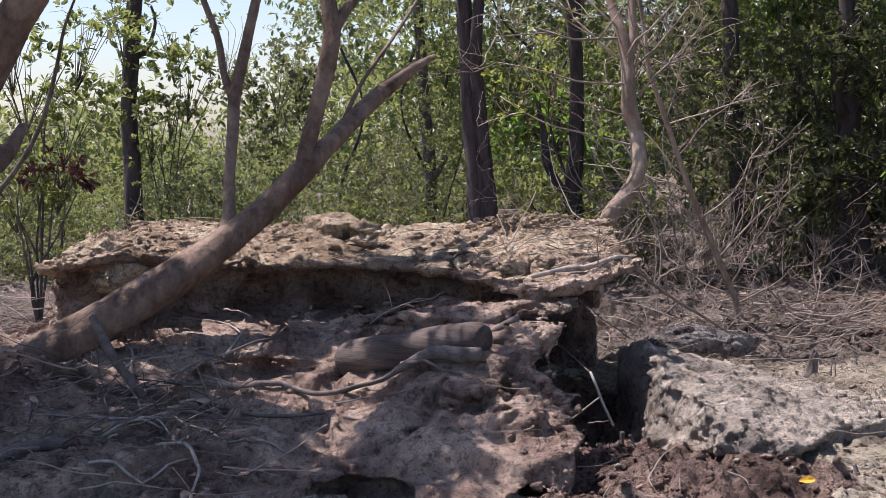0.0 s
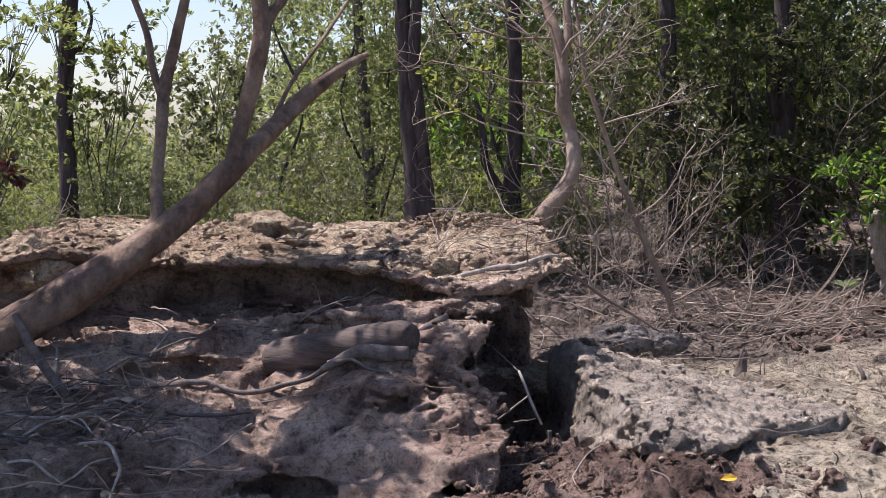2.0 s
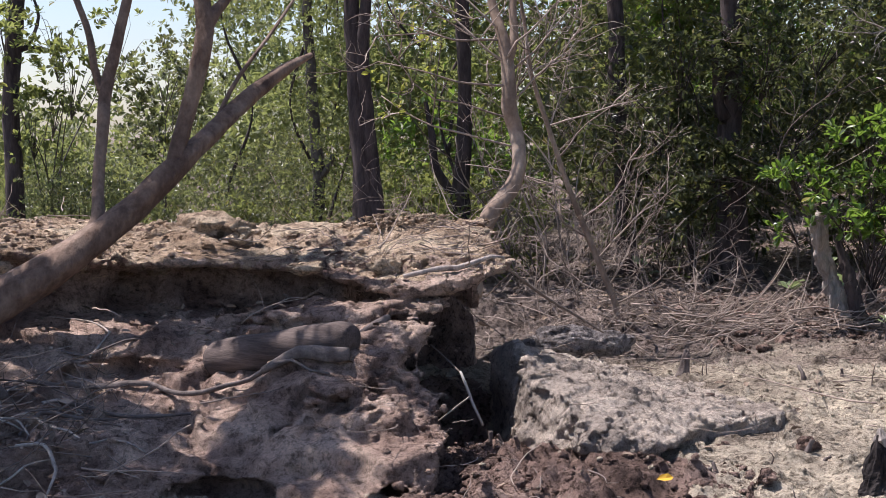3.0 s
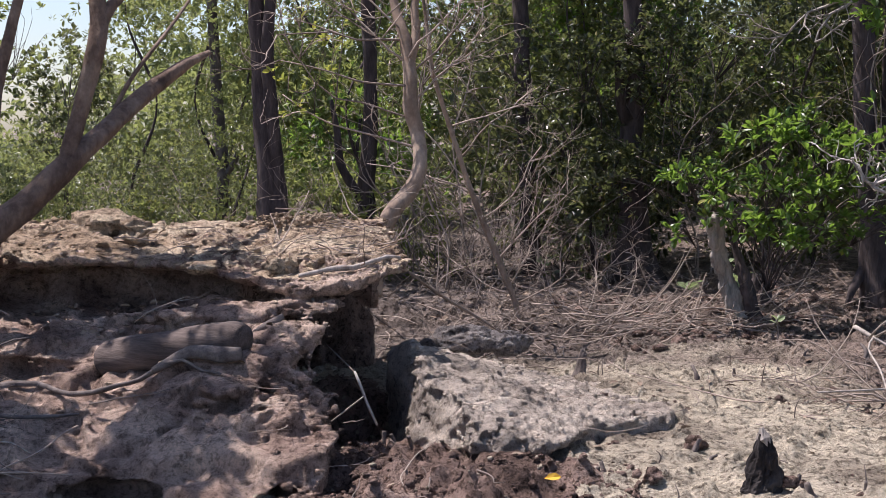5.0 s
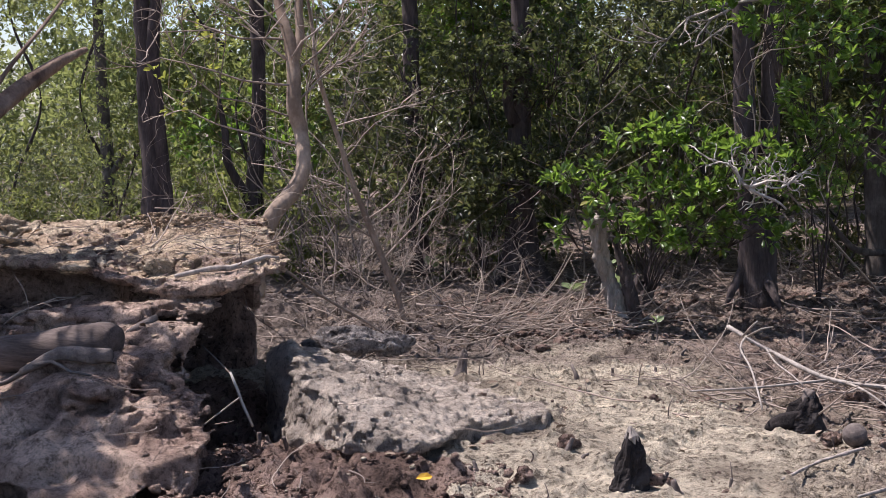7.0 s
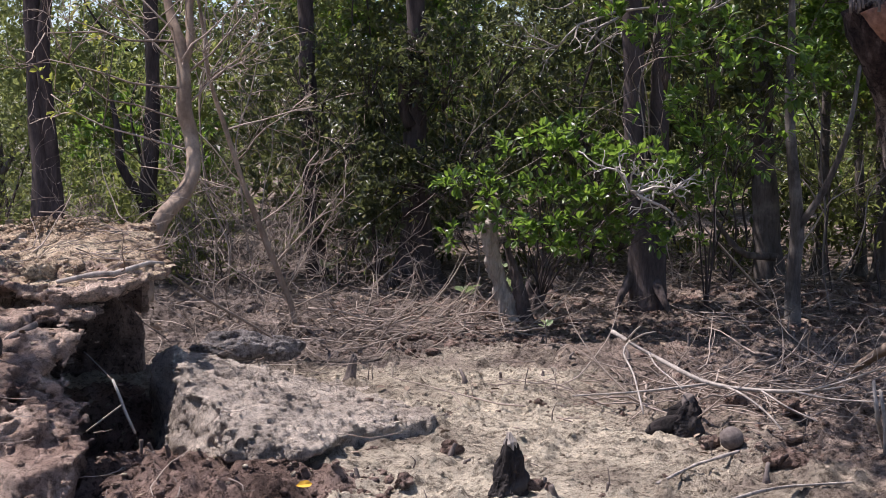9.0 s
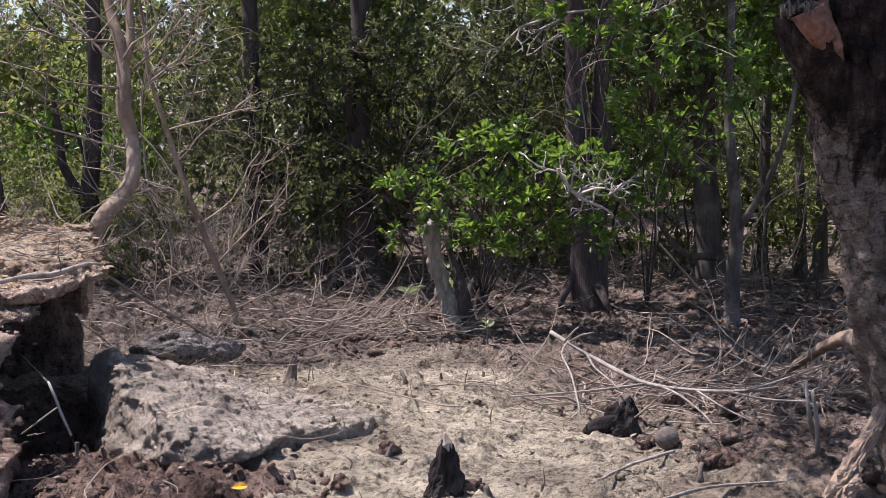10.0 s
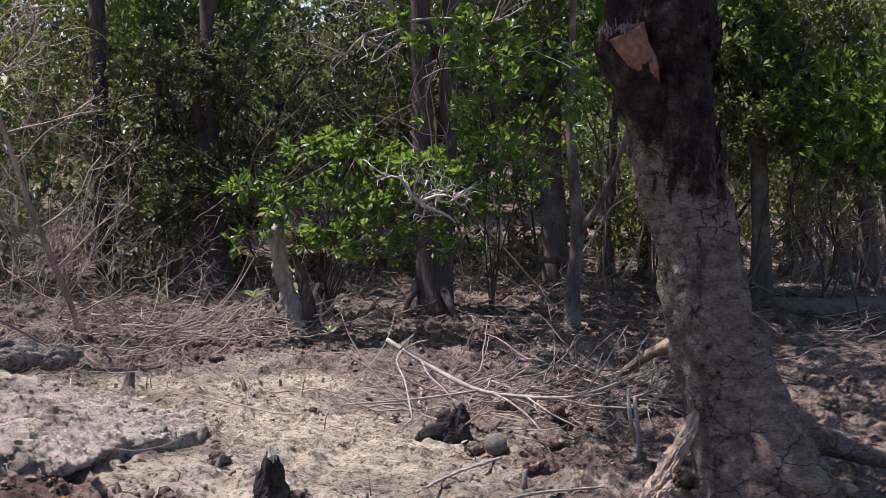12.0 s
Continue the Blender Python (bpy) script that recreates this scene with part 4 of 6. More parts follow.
def shade_canopy(root, at, scale=1.0, squash=1.0, airy=False):
    c = piece("crown", SHADE_CANOPY[canopy_rng.integers(3, 5) if airy else canopy_rng.integers(0, 3)], root)
    c.location = Vector(at) - root.location
    c.rotation_euler = (0, 0, canopy_rng.uniform(0, 6.28))
    c.scale = (scale, scale, scale * squash)


# Unseen leaf clumps, spaced to dapple the mound and its left bank.
SHADE_CLUMPS = [crown_kind(60 + n, (0.34, 0.34, 0.22), 150, M_LEAF, 6, 0.1, True, 8, 0.28) for n in range(3)]
for n in range(30):
    x, y = -3.55 + 0.45 * (n % 6) + canopy_rng.uniform(-0.2, 0.2), 6.15 + 0.45 * (n // 6) + canopy_rng.uniform(-0.2, 0.2)
    if y > 7.2 and (x < -2.3 or x > -1.2):
        continue
    c = piece("crown", SHADE_CLUMPS[n % 3], leaning)
    c.location = Vector((x, y, 3.7 + canopy_rng.uniform(-0.2, 0.8))) - leaning.location
    c.rotation_euler = (0, 0, canopy_rng.uniform(0, 6.28))
    c.scale = (canopy_rng.uniform(0.45, 0.75) + 0.3 * (x < -2.8),) * 3
for x, y, size in ((-2.9, 6.6, 0.9), (-2.5, 6.9, 0.8), (-2.75, 7.3, 0.7), (-2.2, 6.6, 0.6), (-3.2, 7.0, 0.9), (-1.55, 6.7, 0.45), (-1.9, 7.75, 0.6), (-1.5, 7.9, 0.5)):
    c = piece("crown", SHADE_CLUMPS[1], leaning)
    c.location = Vector((x, y, 3.9)) - leaning.location
    c.rotation_euler = (0, 0, x * 7)
    c.scale = (size, size, size)
for at, s in (((-2.3, 5.6, 3.2), 0.45), ((-1.75, 5.4, 3.2), 0.3)):
    shade_canopy(leaning, at, s)
# Unseen crowns set sunward of the old trunk and right flat to shade them.
for at, s in (((4.2, 5.9, 4.2), 0.9), ((3.0, 7.2, 4.6), 0.55), ((5.2, 7.0, 4.0), 0.7), ((4.6, 4.6, 3.7), 0.9), ((3.4, 8.4, 4.4), 0.8)):
    shade_canopy(big, at, s)
for at, s in (((3.0, 5.5, 3.6), 0.5), ((3.35, 5.2, 3.35), 0.36), ((2.75, 5.7, 3.9), 0.4)):
    shade_canopy(big, at, s)
for at, s in (((2.5, 6.5, 3.8), 0.5), ((3.1, 6.3, 4.0), 0.45)):
    shade_canopy(big, at, s, airy=True)
# Unseen crowns added over the trunks to shade the wood.
for ob in [o for o in scene.objects if o.get("group") == "trunks of the wood"]:
    p = ob.location
    for k in range(2 if p.x > 3.2 else 1):
        shade_canopy(ob, (p.x + canopy_rng.uniform(-1.4, 1.0), p.y + canopy_rng.uniform(-0.9, 1.5), 4.3 + 0.9 * k + canopy_rng.uniform(0, 0.5)), canopy_rng.uniform(0.8, 1.1), airy=p.y > 9.5 and (p.x > 6 or p.x < 1 or k == 1))


# Unseen crowns added to shade the strip at the wood's edge.
for at in ((3.2, 10.5, 3.6), (4.3, 10.7, 3.5), (5.4, 10.5, 3.6)):
    shade_canopy(next(o for o in scene.objects if o.name.startswith("twin_tree")), at, 0.6)


# ---------------------------------------------------------------- bushes and leafy branches
def bush(name, label, base, crowns, mat, length=0.09, per=8, stem=0.012, category="bush", bark=None):
    """A bush: bowed stems from its foot to each clump of leaves."""
    root = thing(name, base, label, category)
    b = np.array(base)
    for n, (c, size, whorls) in enumerate(crowns):
        c = np.array(c) - b
        low = c * np.array([0.12, 0.12, 0.35]) + np.array([0.06 * math.sin(n * 2.1), 0.05 * math.cos(n * 1.7), 0])
        high = c * np.array([0.45, 0.45, 0.75]) + np.array([0.12 * math.cos(n * 1.3), 0.1 * math.sin(n * 2.6), 0])
        v, f = tube([(0, 0, 0), low, high, c], [stem, stem * 0.8, stem * 0.55, stem * 0.25], 6, 0.12, 0.2, seed=n)
        piece("stem", mesh_of("stem", v, f, bark or M_BARK_GREY), root)
        v, f, lumps = crown_arrays(int(abs(c[0] * 100)) + n, tuple(1.15 * a for a in size), int(whorls * 1.1), per, length * 0.8, 12, 0.24, 0.46)
        piece("crown", mesh_of("crown", v + c, f, mat, False), root)
        bits = [tube([c * 0.8, c + q * 0.5 + 0.04, c + q], [stem * 0.35, stem * 0.25, stem * 0.12], 4, 0.1, 0.2, seed=n) for q in lumps]
        v, f = join(bits)
        piece("branchwork", mesh_of("branchwork", v, f, bark or M_BARK_GREY), root)
    return root


bush("mangrove_bush", "bright green bush with glossy whorled leaves", (4.10, 10.31, 0.00), [
    ((3.35, 9.46, 1.07), (0.26, 0.25, 0.10), 22), ((3.73, 9.34, 1.32), (0.36, 0.35, 0.15), 46), ((4.05, 9.33, 1.46), (0.2, 0.3, 0.10), 22),
    ((3.78, 9.21, 0.96), (0.5, 0.4, 0.14), 52), ((4.15, 9.18, 1.16), (0.3, 0.3, 0.22), 30), ((4.29, 8.91, 1.31), (0.22, 0.3, 0.06), 20),
    ((4.03, 9.12, 0.73), (0.34, 0.3, 0.10), 34), ((3.49, 9.21, 0.80), (0.22, 0.25, 0.12), 16), ((3.12, 9.32, 0.72), (0.06, 0.08, 0.05), 5),
    ((4.71, 9.05, 1.15), (0.3, 0.3, 0.14), 34), ((4.55, 9.0, 1.0), (0.3, 0.3, 0.18), 34), ((4.95, 9.0, 1.35), (0.25, 0.3, 0.15), 22), ((4.4, 9.0, 0.75), (0.32, 0.3, 0.12), 28), ((3.17, 9.41, 1.09), (0.1, 0.12, 0.04), 8)], M_LEAF_BRIGHT, 0.082, stem=0.008, bark=M_BARK_DARK)
bush("mangrove_bush", "leafy green branches hanging before the trunks", (5.45, 10.05, 0.00), [
    ((4.33, 8.67, 2.17), (0.26, 0.3, 0.12), 32), ((4.72, 8.60, 2.01), (0.45, 0.4, 0.2), 55), ((5.14, 8.49, 1.89), (0.3, 0.3, 0.2), 26),
    ((4.84, 9.09, 1.66), (0.3, 0.3, 0.2), 20), ((5.23, 9.13, 1.42), (0.4, 0.4, 0.3), 26)], M_LEAF_BRIGHT, 0.09, stem=0.008, bark=M_BARK_DARK)
bush("olive_bush", "sunlit olive-green bush beside the mound", (-3.10, 10.60, 0.00), [
    ((-3.11, 10.50, 1.88), (0.5, 0.5, 0.35), 50), ((-2.81, 10.60, 1.54), (0.45, 0.5, 0.3), 62), ((-3.05, 10.50, 1.37), (0.5, 0.5, 0.3), 62),
    ((-2.70, 10.80, 2.27), (0.35, 0.4, 0.2), 25), ((-3.15, 10.30, 2.24), (0.35, 0.4, 0.25), 31), ((-2.88, 10.60, 1.11), (0.3, 0.3, 0.2), 28), ((-3.27, 10.60, 0.95), (0.4, 0.4, 0.25), 31), ((-3.54, 10.50, 1.68), (0.4, 0.4, 0.5), 43)],
    M_LEAF_OLIVE, 0.085)
bush("leafy_tree", "green leafy branches beside the dark trunk", (-3.14, 15.96, 0.00), [
    ((-2.69, 14.50, 2.52), (0.5, 0.5, 0.4), 68), ((-2.54, 14.50, 2.00), (0.35, 0.4, 0.4), 50), ((-3.35, 14.60, 2.72), (0.35, 0.4, 0.3), 34), ((-2.78, 14.50, 1.77), (0.3, 0.3, 0.25), 31),
    ((-3.09, 14.80, 1.49), (0.35, 0.3, 0.4), 31), ((-2.42, 17.00, 2.49), (0.5, 0.4, 0.4), 19)], M_LEAF_OLIVE, 0.09, category="tree")
bush("leafy_tree", "dense round-topped green tree in the clearing", (-1.95, 16.32, 0.00), [
    ((-1.95, 17.00, 2.07), (0.4, 0.5, 0.45), 150), ((-2.04, 17.00, 1.52), (0.5, 0.5, 0.5), 160), ((-1.93, 17.00, 0.97), (0.55, 0.5, 0.45), 130), ((-1.72, 17.50, 2.29), (0.4, 0.4, 0.3), 70)], M_LEAF, 0.08, category="tree")
# Leaves in the darkened copy, with their shade put into the colour.
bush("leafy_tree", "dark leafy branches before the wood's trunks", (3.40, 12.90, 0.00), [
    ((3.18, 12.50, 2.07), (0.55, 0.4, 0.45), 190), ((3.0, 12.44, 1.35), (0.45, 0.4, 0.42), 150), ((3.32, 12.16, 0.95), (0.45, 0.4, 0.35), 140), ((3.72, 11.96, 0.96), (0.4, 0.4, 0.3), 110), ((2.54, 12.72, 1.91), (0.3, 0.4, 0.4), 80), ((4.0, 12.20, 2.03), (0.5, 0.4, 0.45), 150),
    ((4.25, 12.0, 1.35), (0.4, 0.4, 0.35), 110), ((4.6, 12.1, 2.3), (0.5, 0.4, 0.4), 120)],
    M_LEAF_SHADED, 0.075, category="tree", bark=M_BARK_DARK)
bush("pale_shrub", "soft pale green shrub in the sun", (-4.00, 20.60, 0.00), [
    ((-3.56, 20.00, 1.01), (0.55, 0.5, 0.5), 200), ((-3.66, 20.00, 0.44), (0.6, 0.5, 0.4), 160), ((-4.35, 21.00, 0.49), (0.6, 0.5, 0.5), 120), ((-5.35, 22.00, 0.64), (0.9, 0.5, 0.6), 160), ((-3.24, 21.00, 0.63), (0.5, 0.5, 0.6), 130)], M_LEAF_FAR, 0.09)


# ---------------------------------------------------------------- bare twiggy growth
def ramify(start, way, length, radius, depth, g, out, bend=0.35, kids=(2, 4), lift=0.12):
    """Lines of a bare branch and its side twigs."""
    pts, p, d = [np.array(start, float)], np.array(start, float), np.array(way, float)
    d /= np.linalg.norm(d)
    n = 5
    for k in range(n):
        d = d + g.normal(0, bend * 0.5, 3) + np.array([0, 0, lift * 0.4])
        d /= np.linalg.norm(d)
        p = p + d * length / n
        pts.append(p.copy())
    out.append((pts, [radius, radius * 0.45]))
    if depth > 0:
        for k in range(g.integers(*kids) + 1):
            j = g.integers(1, n + 1)
            side = d + g.normal(0, 0.75, 3)
            ramify(pts[j], side, length * g.uniform(0.4, 0.7), radius * 0.6, depth - 1, g, out, bend, kids, lift)


def twig_mesh(lines, mat, sides=4, step=0.09):
    v, f = join([tube(p, r, sides, step, 0.25, seed=i * 0.7) for i, (p, r) in enumerate(lines)])
    return mesh_of("branchwork", v, f, mat)


def bare_shrub(name, label, base, starts, seed, mat, depth=3, category="shrub", group="", bend=0.45):
    root = thing(name, base, label, category, group)
    g = np.random.default_rng(seed)
    lines = []
    for s, w, ln, r in starts:
        ramify(np.array(s) - np.array(base), w, ln, r, depth, g, lines, bend)
    piece("branchwork", twig_mesh(lines, mat), root)
    return root


sap = stem_tree("bare_sapling", "thin leafless sapling with bleached spreading twigs", (2.08, 9.70, 0.00), [
    ("trunk", [(2.10, 9.80, -0.03), (2.05, 9.80, 0.21), (1.97, 9.80, 0.41), (1.82, 9.80, 0.79), (1.71, 9.80, 1.08), (1.59, 9.80, 1.45), (1.48, 9.80, 1.81), (1.44, 9.80, 2.12), (1.39, 9.80, 2.44)], [0.03, 0.024, 0.024, 0.022, 0.02, 0.018, 0.015, 0.013, 0.009]),
], M_BARK_PALE, sides=9, step=0.05, rough=0.2)
sap_lines, sap_rng = [], np.random.default_rng(5)
for p, w, ln in (((2.01, 9.80, 0.29), (0.5, 0, 0.7), 0.6), ((1.93, 9.80, 0.49), (0.6, -0.1, 0.9), 0.8), ((1.88, 9.80, 0.65), (-0.6, 0, 0.6), 0.6), ((1.82, 9.80, 0.79), (0.8, 0, 0.5), 0.7),
                 ((1.76, 9.80, 0.96), (-0.8, 0.1, 0.4), 0.8), ((1.71, 9.80, 1.08), (-0.9, 0, 0.1), 0.6), ((1.66, 9.80, 1.22), (0.7, 0, 0.7), 0.6), ((1.59, 9.80, 1.45), (0.9, 0.2, 0.3), 0.7),
                 ((1.51, 9.80, 1.69), (-0.7, 0, 0.8), 0.5), ((2.01, 9.80, 0.25), (-0.8, 0, 0.25), 0.5), ((2.05, 9.80, 0.17), (0.9, -0.2, 0.2), 0.5)):
    ramify(np.array(p) - np.array(sap.location), w, ln, 0.007, 3, sap_rng, sap_lines)
piece("branchwork", twig_mesh(sap_lines, M_TWIG), sap)

bent_lines, bent_rng = [], np.random.default_rng(9)
for p, w, ln in (((1.30, 9.25, 1.31), (-0.9, 0, 0.55), 1.0), ((1.28, 9.30, 1.50), (-0.8, 0.1, 0.7), 0.9), ((1.26, 9.30, 1.72), (-1, 0, 0.2), 0.9), ((1.25, 9.35, 1.87), (-0.9, 0, 0.4), 0.8),
                 ((1.24, 9.40, 2.03), (-1, 0.1, 0.1), 0.9), ((1.27, 9.30, 1.61), (0.7, 0.2, 0.6), 0.6), ((1.26, 9.35, 1.80), (0.8, 0, 0.4), 0.6), ((1.25, 9.30, 1.91), (0.5, 0, 0.9), 0.6), ((1.21, 9.40, 2.10), (-0.7, 0, 0.7), 0.7)):
    ramify(np.array(p) - np.array(bent.location), w, ln, 0.0085, 3, bent_rng, bent_lines, kids=(1, 4))
piece("branchwork", twig_mesh(bent_lines, M_TWIG), bent)

bare_shrub("dead_branch", "bleached dead twigs sticking out of the bush", (4.24, 8.71, 1.05), [((4.24, 8.71, 1.05), w, 0.33, 0.013) for w in ((0.8, 0, 0.5), (0.5, 0, 0.9), (-0.6, 0, 0.7), (0.9, -0.2, 0.0), (-0.8, -0.2, 0.2), (0.3, -0.3, -0.5))], 3, M_BLEACH, 2, "branch", bend=0.75)
bare_shrub("dead_branch", "fan of fine dead twigs high in the wood", (4.47, 9.59, 2.34), [((4.50, 9.58, 2.36), w, 0.6, 0.012) for w in ((-0.9, 0, 0.1), (-0.9, 0, -0.3), (-0.7, 0.1, 0.4), (-0.9, -0.1, -0.1), (0.7, 0, 0.2))], 4, M_DEAD, 2, "branch")

for n, (tx, ty, tr) in enumerate((((2.22, 13.84, 0.00)), ((1.98, 14.51, 0.00)), ((1.87, 13.15, 0.00)), ((2.30, 12.84, 0.00)), ((3.18, 13.45, 0.00)), ((3.63, 13.93, 0.00)), ((4.91, 11.70, 0.00)), ((6.25, 11.93, 0.00)), ((6.69, 12.09, 0.00)), ((11.08, 13.00, 0.00)), ((-5.13, 16.53, 0.00)), ((3.20, 11.66, 0.00)), ((3.63, 14.04, 0.00)), ((1.09, 16.14, 0.00)), ((0.50, 16.32, -0.00)), ((1.65, 13.70, 0.00)))):
    g = np.random.default_rng(40 + n)
    bare_shrub("bare_shrub", "low tangle of leafless grey-brown twigs", (tx, ty, 0), [((tx + g.normal(0, 0.15), ty + g.normal(0, 0.15), -0.05), (g.normal(0, 0.9), g.normal(0, 0.5), 1), g.uniform(0.4, 0.9), 0.009) for k in range(4)], 60 + n, M_TWIG if n % 2 else M_TWIG_DARK, 3, group="bare shrubs at the wood's edge")


for n, (tx, ty, tall) in enumerate(((1.55, 10.4, 0.7), (2.0, 10.9, 0.8), (2.5, 10.6, 0.6), (1.2, 11.2, 0.8), (2.2, 11.6, 1.0), (0.6, 11.4, 0.8))):
    g = np.random.default_rng(140 + n)
    bare_shrub("bare_shrub", "leafless shrub of fine pale twigs before the wood", (tx, ty, on_ground(tx, ty)), [((tx + g.normal(0, 0.12), ty + g.normal(0, 0.12), -0.04), (g.normal(0, 0.6), g.normal(0, 0.4), 1), tall * g.uniform(0.7, 1.2), 0.0055) for k in range(3)], 160 + n, M_TWIG, 3, group="bare shrubs at the wood's edge", bend=0.55)


# ---------------------------------------------------------------- fallen wood
def loose(name, label, pts, radii, mat, category="branch", group="", sides=8, step=0.05, rough=0.15, rest=False, turn=0.0):
    base = pts[0]
    if rest:
        c, r = spline(pts, radii, 0.09)
        pts = [(x, y, max(z, surface_z(x, y, 0.03) + 0.6 * w)) for (x, y, z), w in zip(c.tolist(), r.tolist())]
        radii, base = r.tolist(), pts[0]
    root = thing(name, base, label, category, group)
    root.rotation_euler = (0, 0, turn)
    v, f = tube(rot_z(np.array(pts) - np.array(base), -turn), radii, sides, step, rough, 5.0, seed=base[0] * 3)
    piece("stem", mesh_of("stem", v, f, mat), root)
    return root


def with_twigs(root, lines, mat):
    piece("branchwork", twig_mesh([([np.array(q) - np.array(root.location) for q in p], r) for p, r in lines], mat, 5, 0.05), root)


loose("driftwood_log", "short smooth grey log lying on the mound", [(-0.46, 6.50, 0.385), (-0.44, 6.48, 0.39), (-0.25, 6.30, 0.445), (-0.04, 6.14, 0.50), (0.12, 6.02, 0.54), (0.17, 5.98, 0.545)], [0.082, 0.093, 0.09, 0.084, 0.078, 0.058], M_LOG_GRAIN, "log", sides=30, step=0.015, rough=0.08, turn=-0.68)
loose("driftwood_piece", "grey weathered branch piece beside the log", [(-0.22, 6.0, 0.335), (-0.06, 5.97, 0.37), (0.07, 5.93, 0.42), (0.15, 5.90, 0.46)], [0.018, 0.03, 0.036, 0.03], M_LOG, "log", sides=12, rest=True)
loose("driftwood_piece", "broken grey branch stub on the mound", [(0.21, 6.30, 0.52), (0.27, 6.33, 0.55), (0.34, 6.36, 0.585)], [0.014, 0.02, 0.015], M_LOG, "log", sides=10)
loose("bleached_stick", "thin dark stick leaning in the hollow", [(0.55, 6.70, 0.40), (0.61, 6.57, 0.355), (0.67, 6.44, 0.305)], [0.003, 0.004, 0.005], M_TWIG_DARK, sides=7, rough=0.5)
loose("bleached_stick", "bleached stick leaning out of the hollow", [(0.67, 6.44, 0.31), (0.70, 6.44, 0.23), (0.723, 6.45, 0.168), (0.77, 6.40, 0.06)], [0.006, 0.009, 0.009, 0.007], M_BLEACH, sides=9, rough=0.5)
loose("bleached_stick", "thin forked stick by the hollow", [(0.55, 6.35, 0.09), (0.64, 6.38, 0.15), (0.72, 6.42, 0.20)], [0.004, 0.005, 0.003], M_DEAD, sides=6)
loose("long_branch", "long thin grey branch lying on the mound", [(-1.36, 6.35, 0.15), (-1.08, 6.38, 0.2), (-0.76, 6.36, 0.26), (-0.59, 6.20, 0.265), (-0.38, 6.05, 0.26), (-0.17, 5.98, 0.33), (0.07, 5.85, 0.36)], [0.011, 0.013, 0.013, 0.012, 0.011, 0.009, 0.005], M_LOG, sides=9, rough=0.4, rest=True)
loose("long_branch", "curved root-like branch beside the mound", [(-1.80, 5.50, 0.10), (-1.69, 5.60, 0.14), (-1.54, 5.65, 0.15), (-1.39, 5.60, 0.15)], [0.028, 0.025, 0.02, 0.012], M_LOG, sides=9, rest=True)
loose("dead_limb", "thick dead limb leaning on the tree foot", [(-1.35, 6.15, 0.30), (-1.49, 6.20, 0.48), (-1.60, 6.30, 0.65)], [0.022, 0.024, 0.016], M_LOG, sides=9)
loose("dead_branch", "dead branch lying across the mound top", [(0.43, 6.80, 0.70), (0.6, 6.85, 0.7), (0.8, 6.95, 0.71), (0.95, 7.05, 0.72)], [0.012, 0.016, 0.014, 0.01], M_DEAD, sides=8, rest=True)
loose("dead_branch", "dark thin branch sloping from the mound to the mud", [(1.0, 7.30, 0.70), (1.25, 7.80, 0.50), (1.50, 8.10, 0.33), (1.68, 8.20, 0.21)], [0.006, 0.009, 0.008, 0.005], M_TWIG_DARK, sides=8, rough=0.4)

stick_rng = np.random.default_rng(63)
for n in range(18):
    p = np.array([stick_rng.normal(-1.45, 0.35), stick_rng.normal(5.95, 0.3)])
    a, bend, length = stick_rng.uniform(-0.7, 2.2), stick_rng.normal(0, 0.5), stick_rng.uniform(0.3, 0.8)
    pts = []
    for k in range(5):
        pts.append((p[0], p[1], 0.12 + 0.1 * stick_rng.random()))
        p = p + np.array([math.cos(a), math.sin(a)]) * length / 4
        a = a + bend + stick_rng.normal(0, 0.25)
    r = stick_rng.uniform(0.004, 0.011)
    loose("dead_branch", "crooked dead branch lying on the bank", pts, [r, r, r * 0.9, r * 0.7, r * 0.4], M_DEAD if n % 3 else M_LOG, group="sticks on the bank", sides=7, rough=0.35, rest=True)

limb = loose("fallen_branch", "long bleached fallen branch with forked twigs", [(3.34, 6.92, 0.39), (3.45, 6.65, 0.30), (3.63, 6.35, 0.20), (3.82, 6.14, 0.19), (3.98, 5.93, 0.22), (4.12, 5.85, 0.25)], [0.010, 0.010, 0.011, 0.009, 0.008, 0.004], M_DEAD, sides=10, step=0.03, rough=0.35)
with_twigs(limb, [
    ([(3.37, 6.80, 0.35), (3.38, 6.69, 0.43), (3.40, 6.68, 0.45)], [0.007, 0.004]), ([(3.39, 6.79, 0.35), (3.42, 6.67, 0.41), (3.45, 6.60, 0.43)], [0.006, 0.004]),
    ([(3.44, 6.66, 0.31), (3.40, 6.46, 0.27), (3.39, 6.24, 0.24), (3.39, 6.13, 0.21)], [0.006, 0.004]),
    ([(3.34, 6.70, 0.36), (3.28, 6.62, 0.32), (3.25, 6.42, 0.25), (3.20, 6.22, 0.17), (3.18, 6.12, 0.10)], [0.006, 0.005]),
    ([(3.82, 6.14, 0.19), (3.84, 5.90, 0.15), (3.86, 5.66, 0.13)], [0.006, 0.004]), ([(3.91, 5.97, 0.21), (3.97, 5.71, 0.22), (4.09, 5.51, 0.24)], [0.007, 0.004]),
    ([(3.98, 5.93, 0.22), (4.03, 5.67, 0.32), (4.12, 5.37, 0.46)], [0.007, 0.004]), ([(3.69, 6.26, 0.19), (3.70, 6.09, 0.18), (3.75, 5.95, 0.12), (3.72, 5.74, 0.08)], [0.008, 0.004]),
    ([(3.63, 6.35, 0.19), (3.34, 6.26, 0.19), (3.10, 6.26, 0.18), (2.86, 6.25, 0.18)], [0.008, 0.005])], M_DEAD)
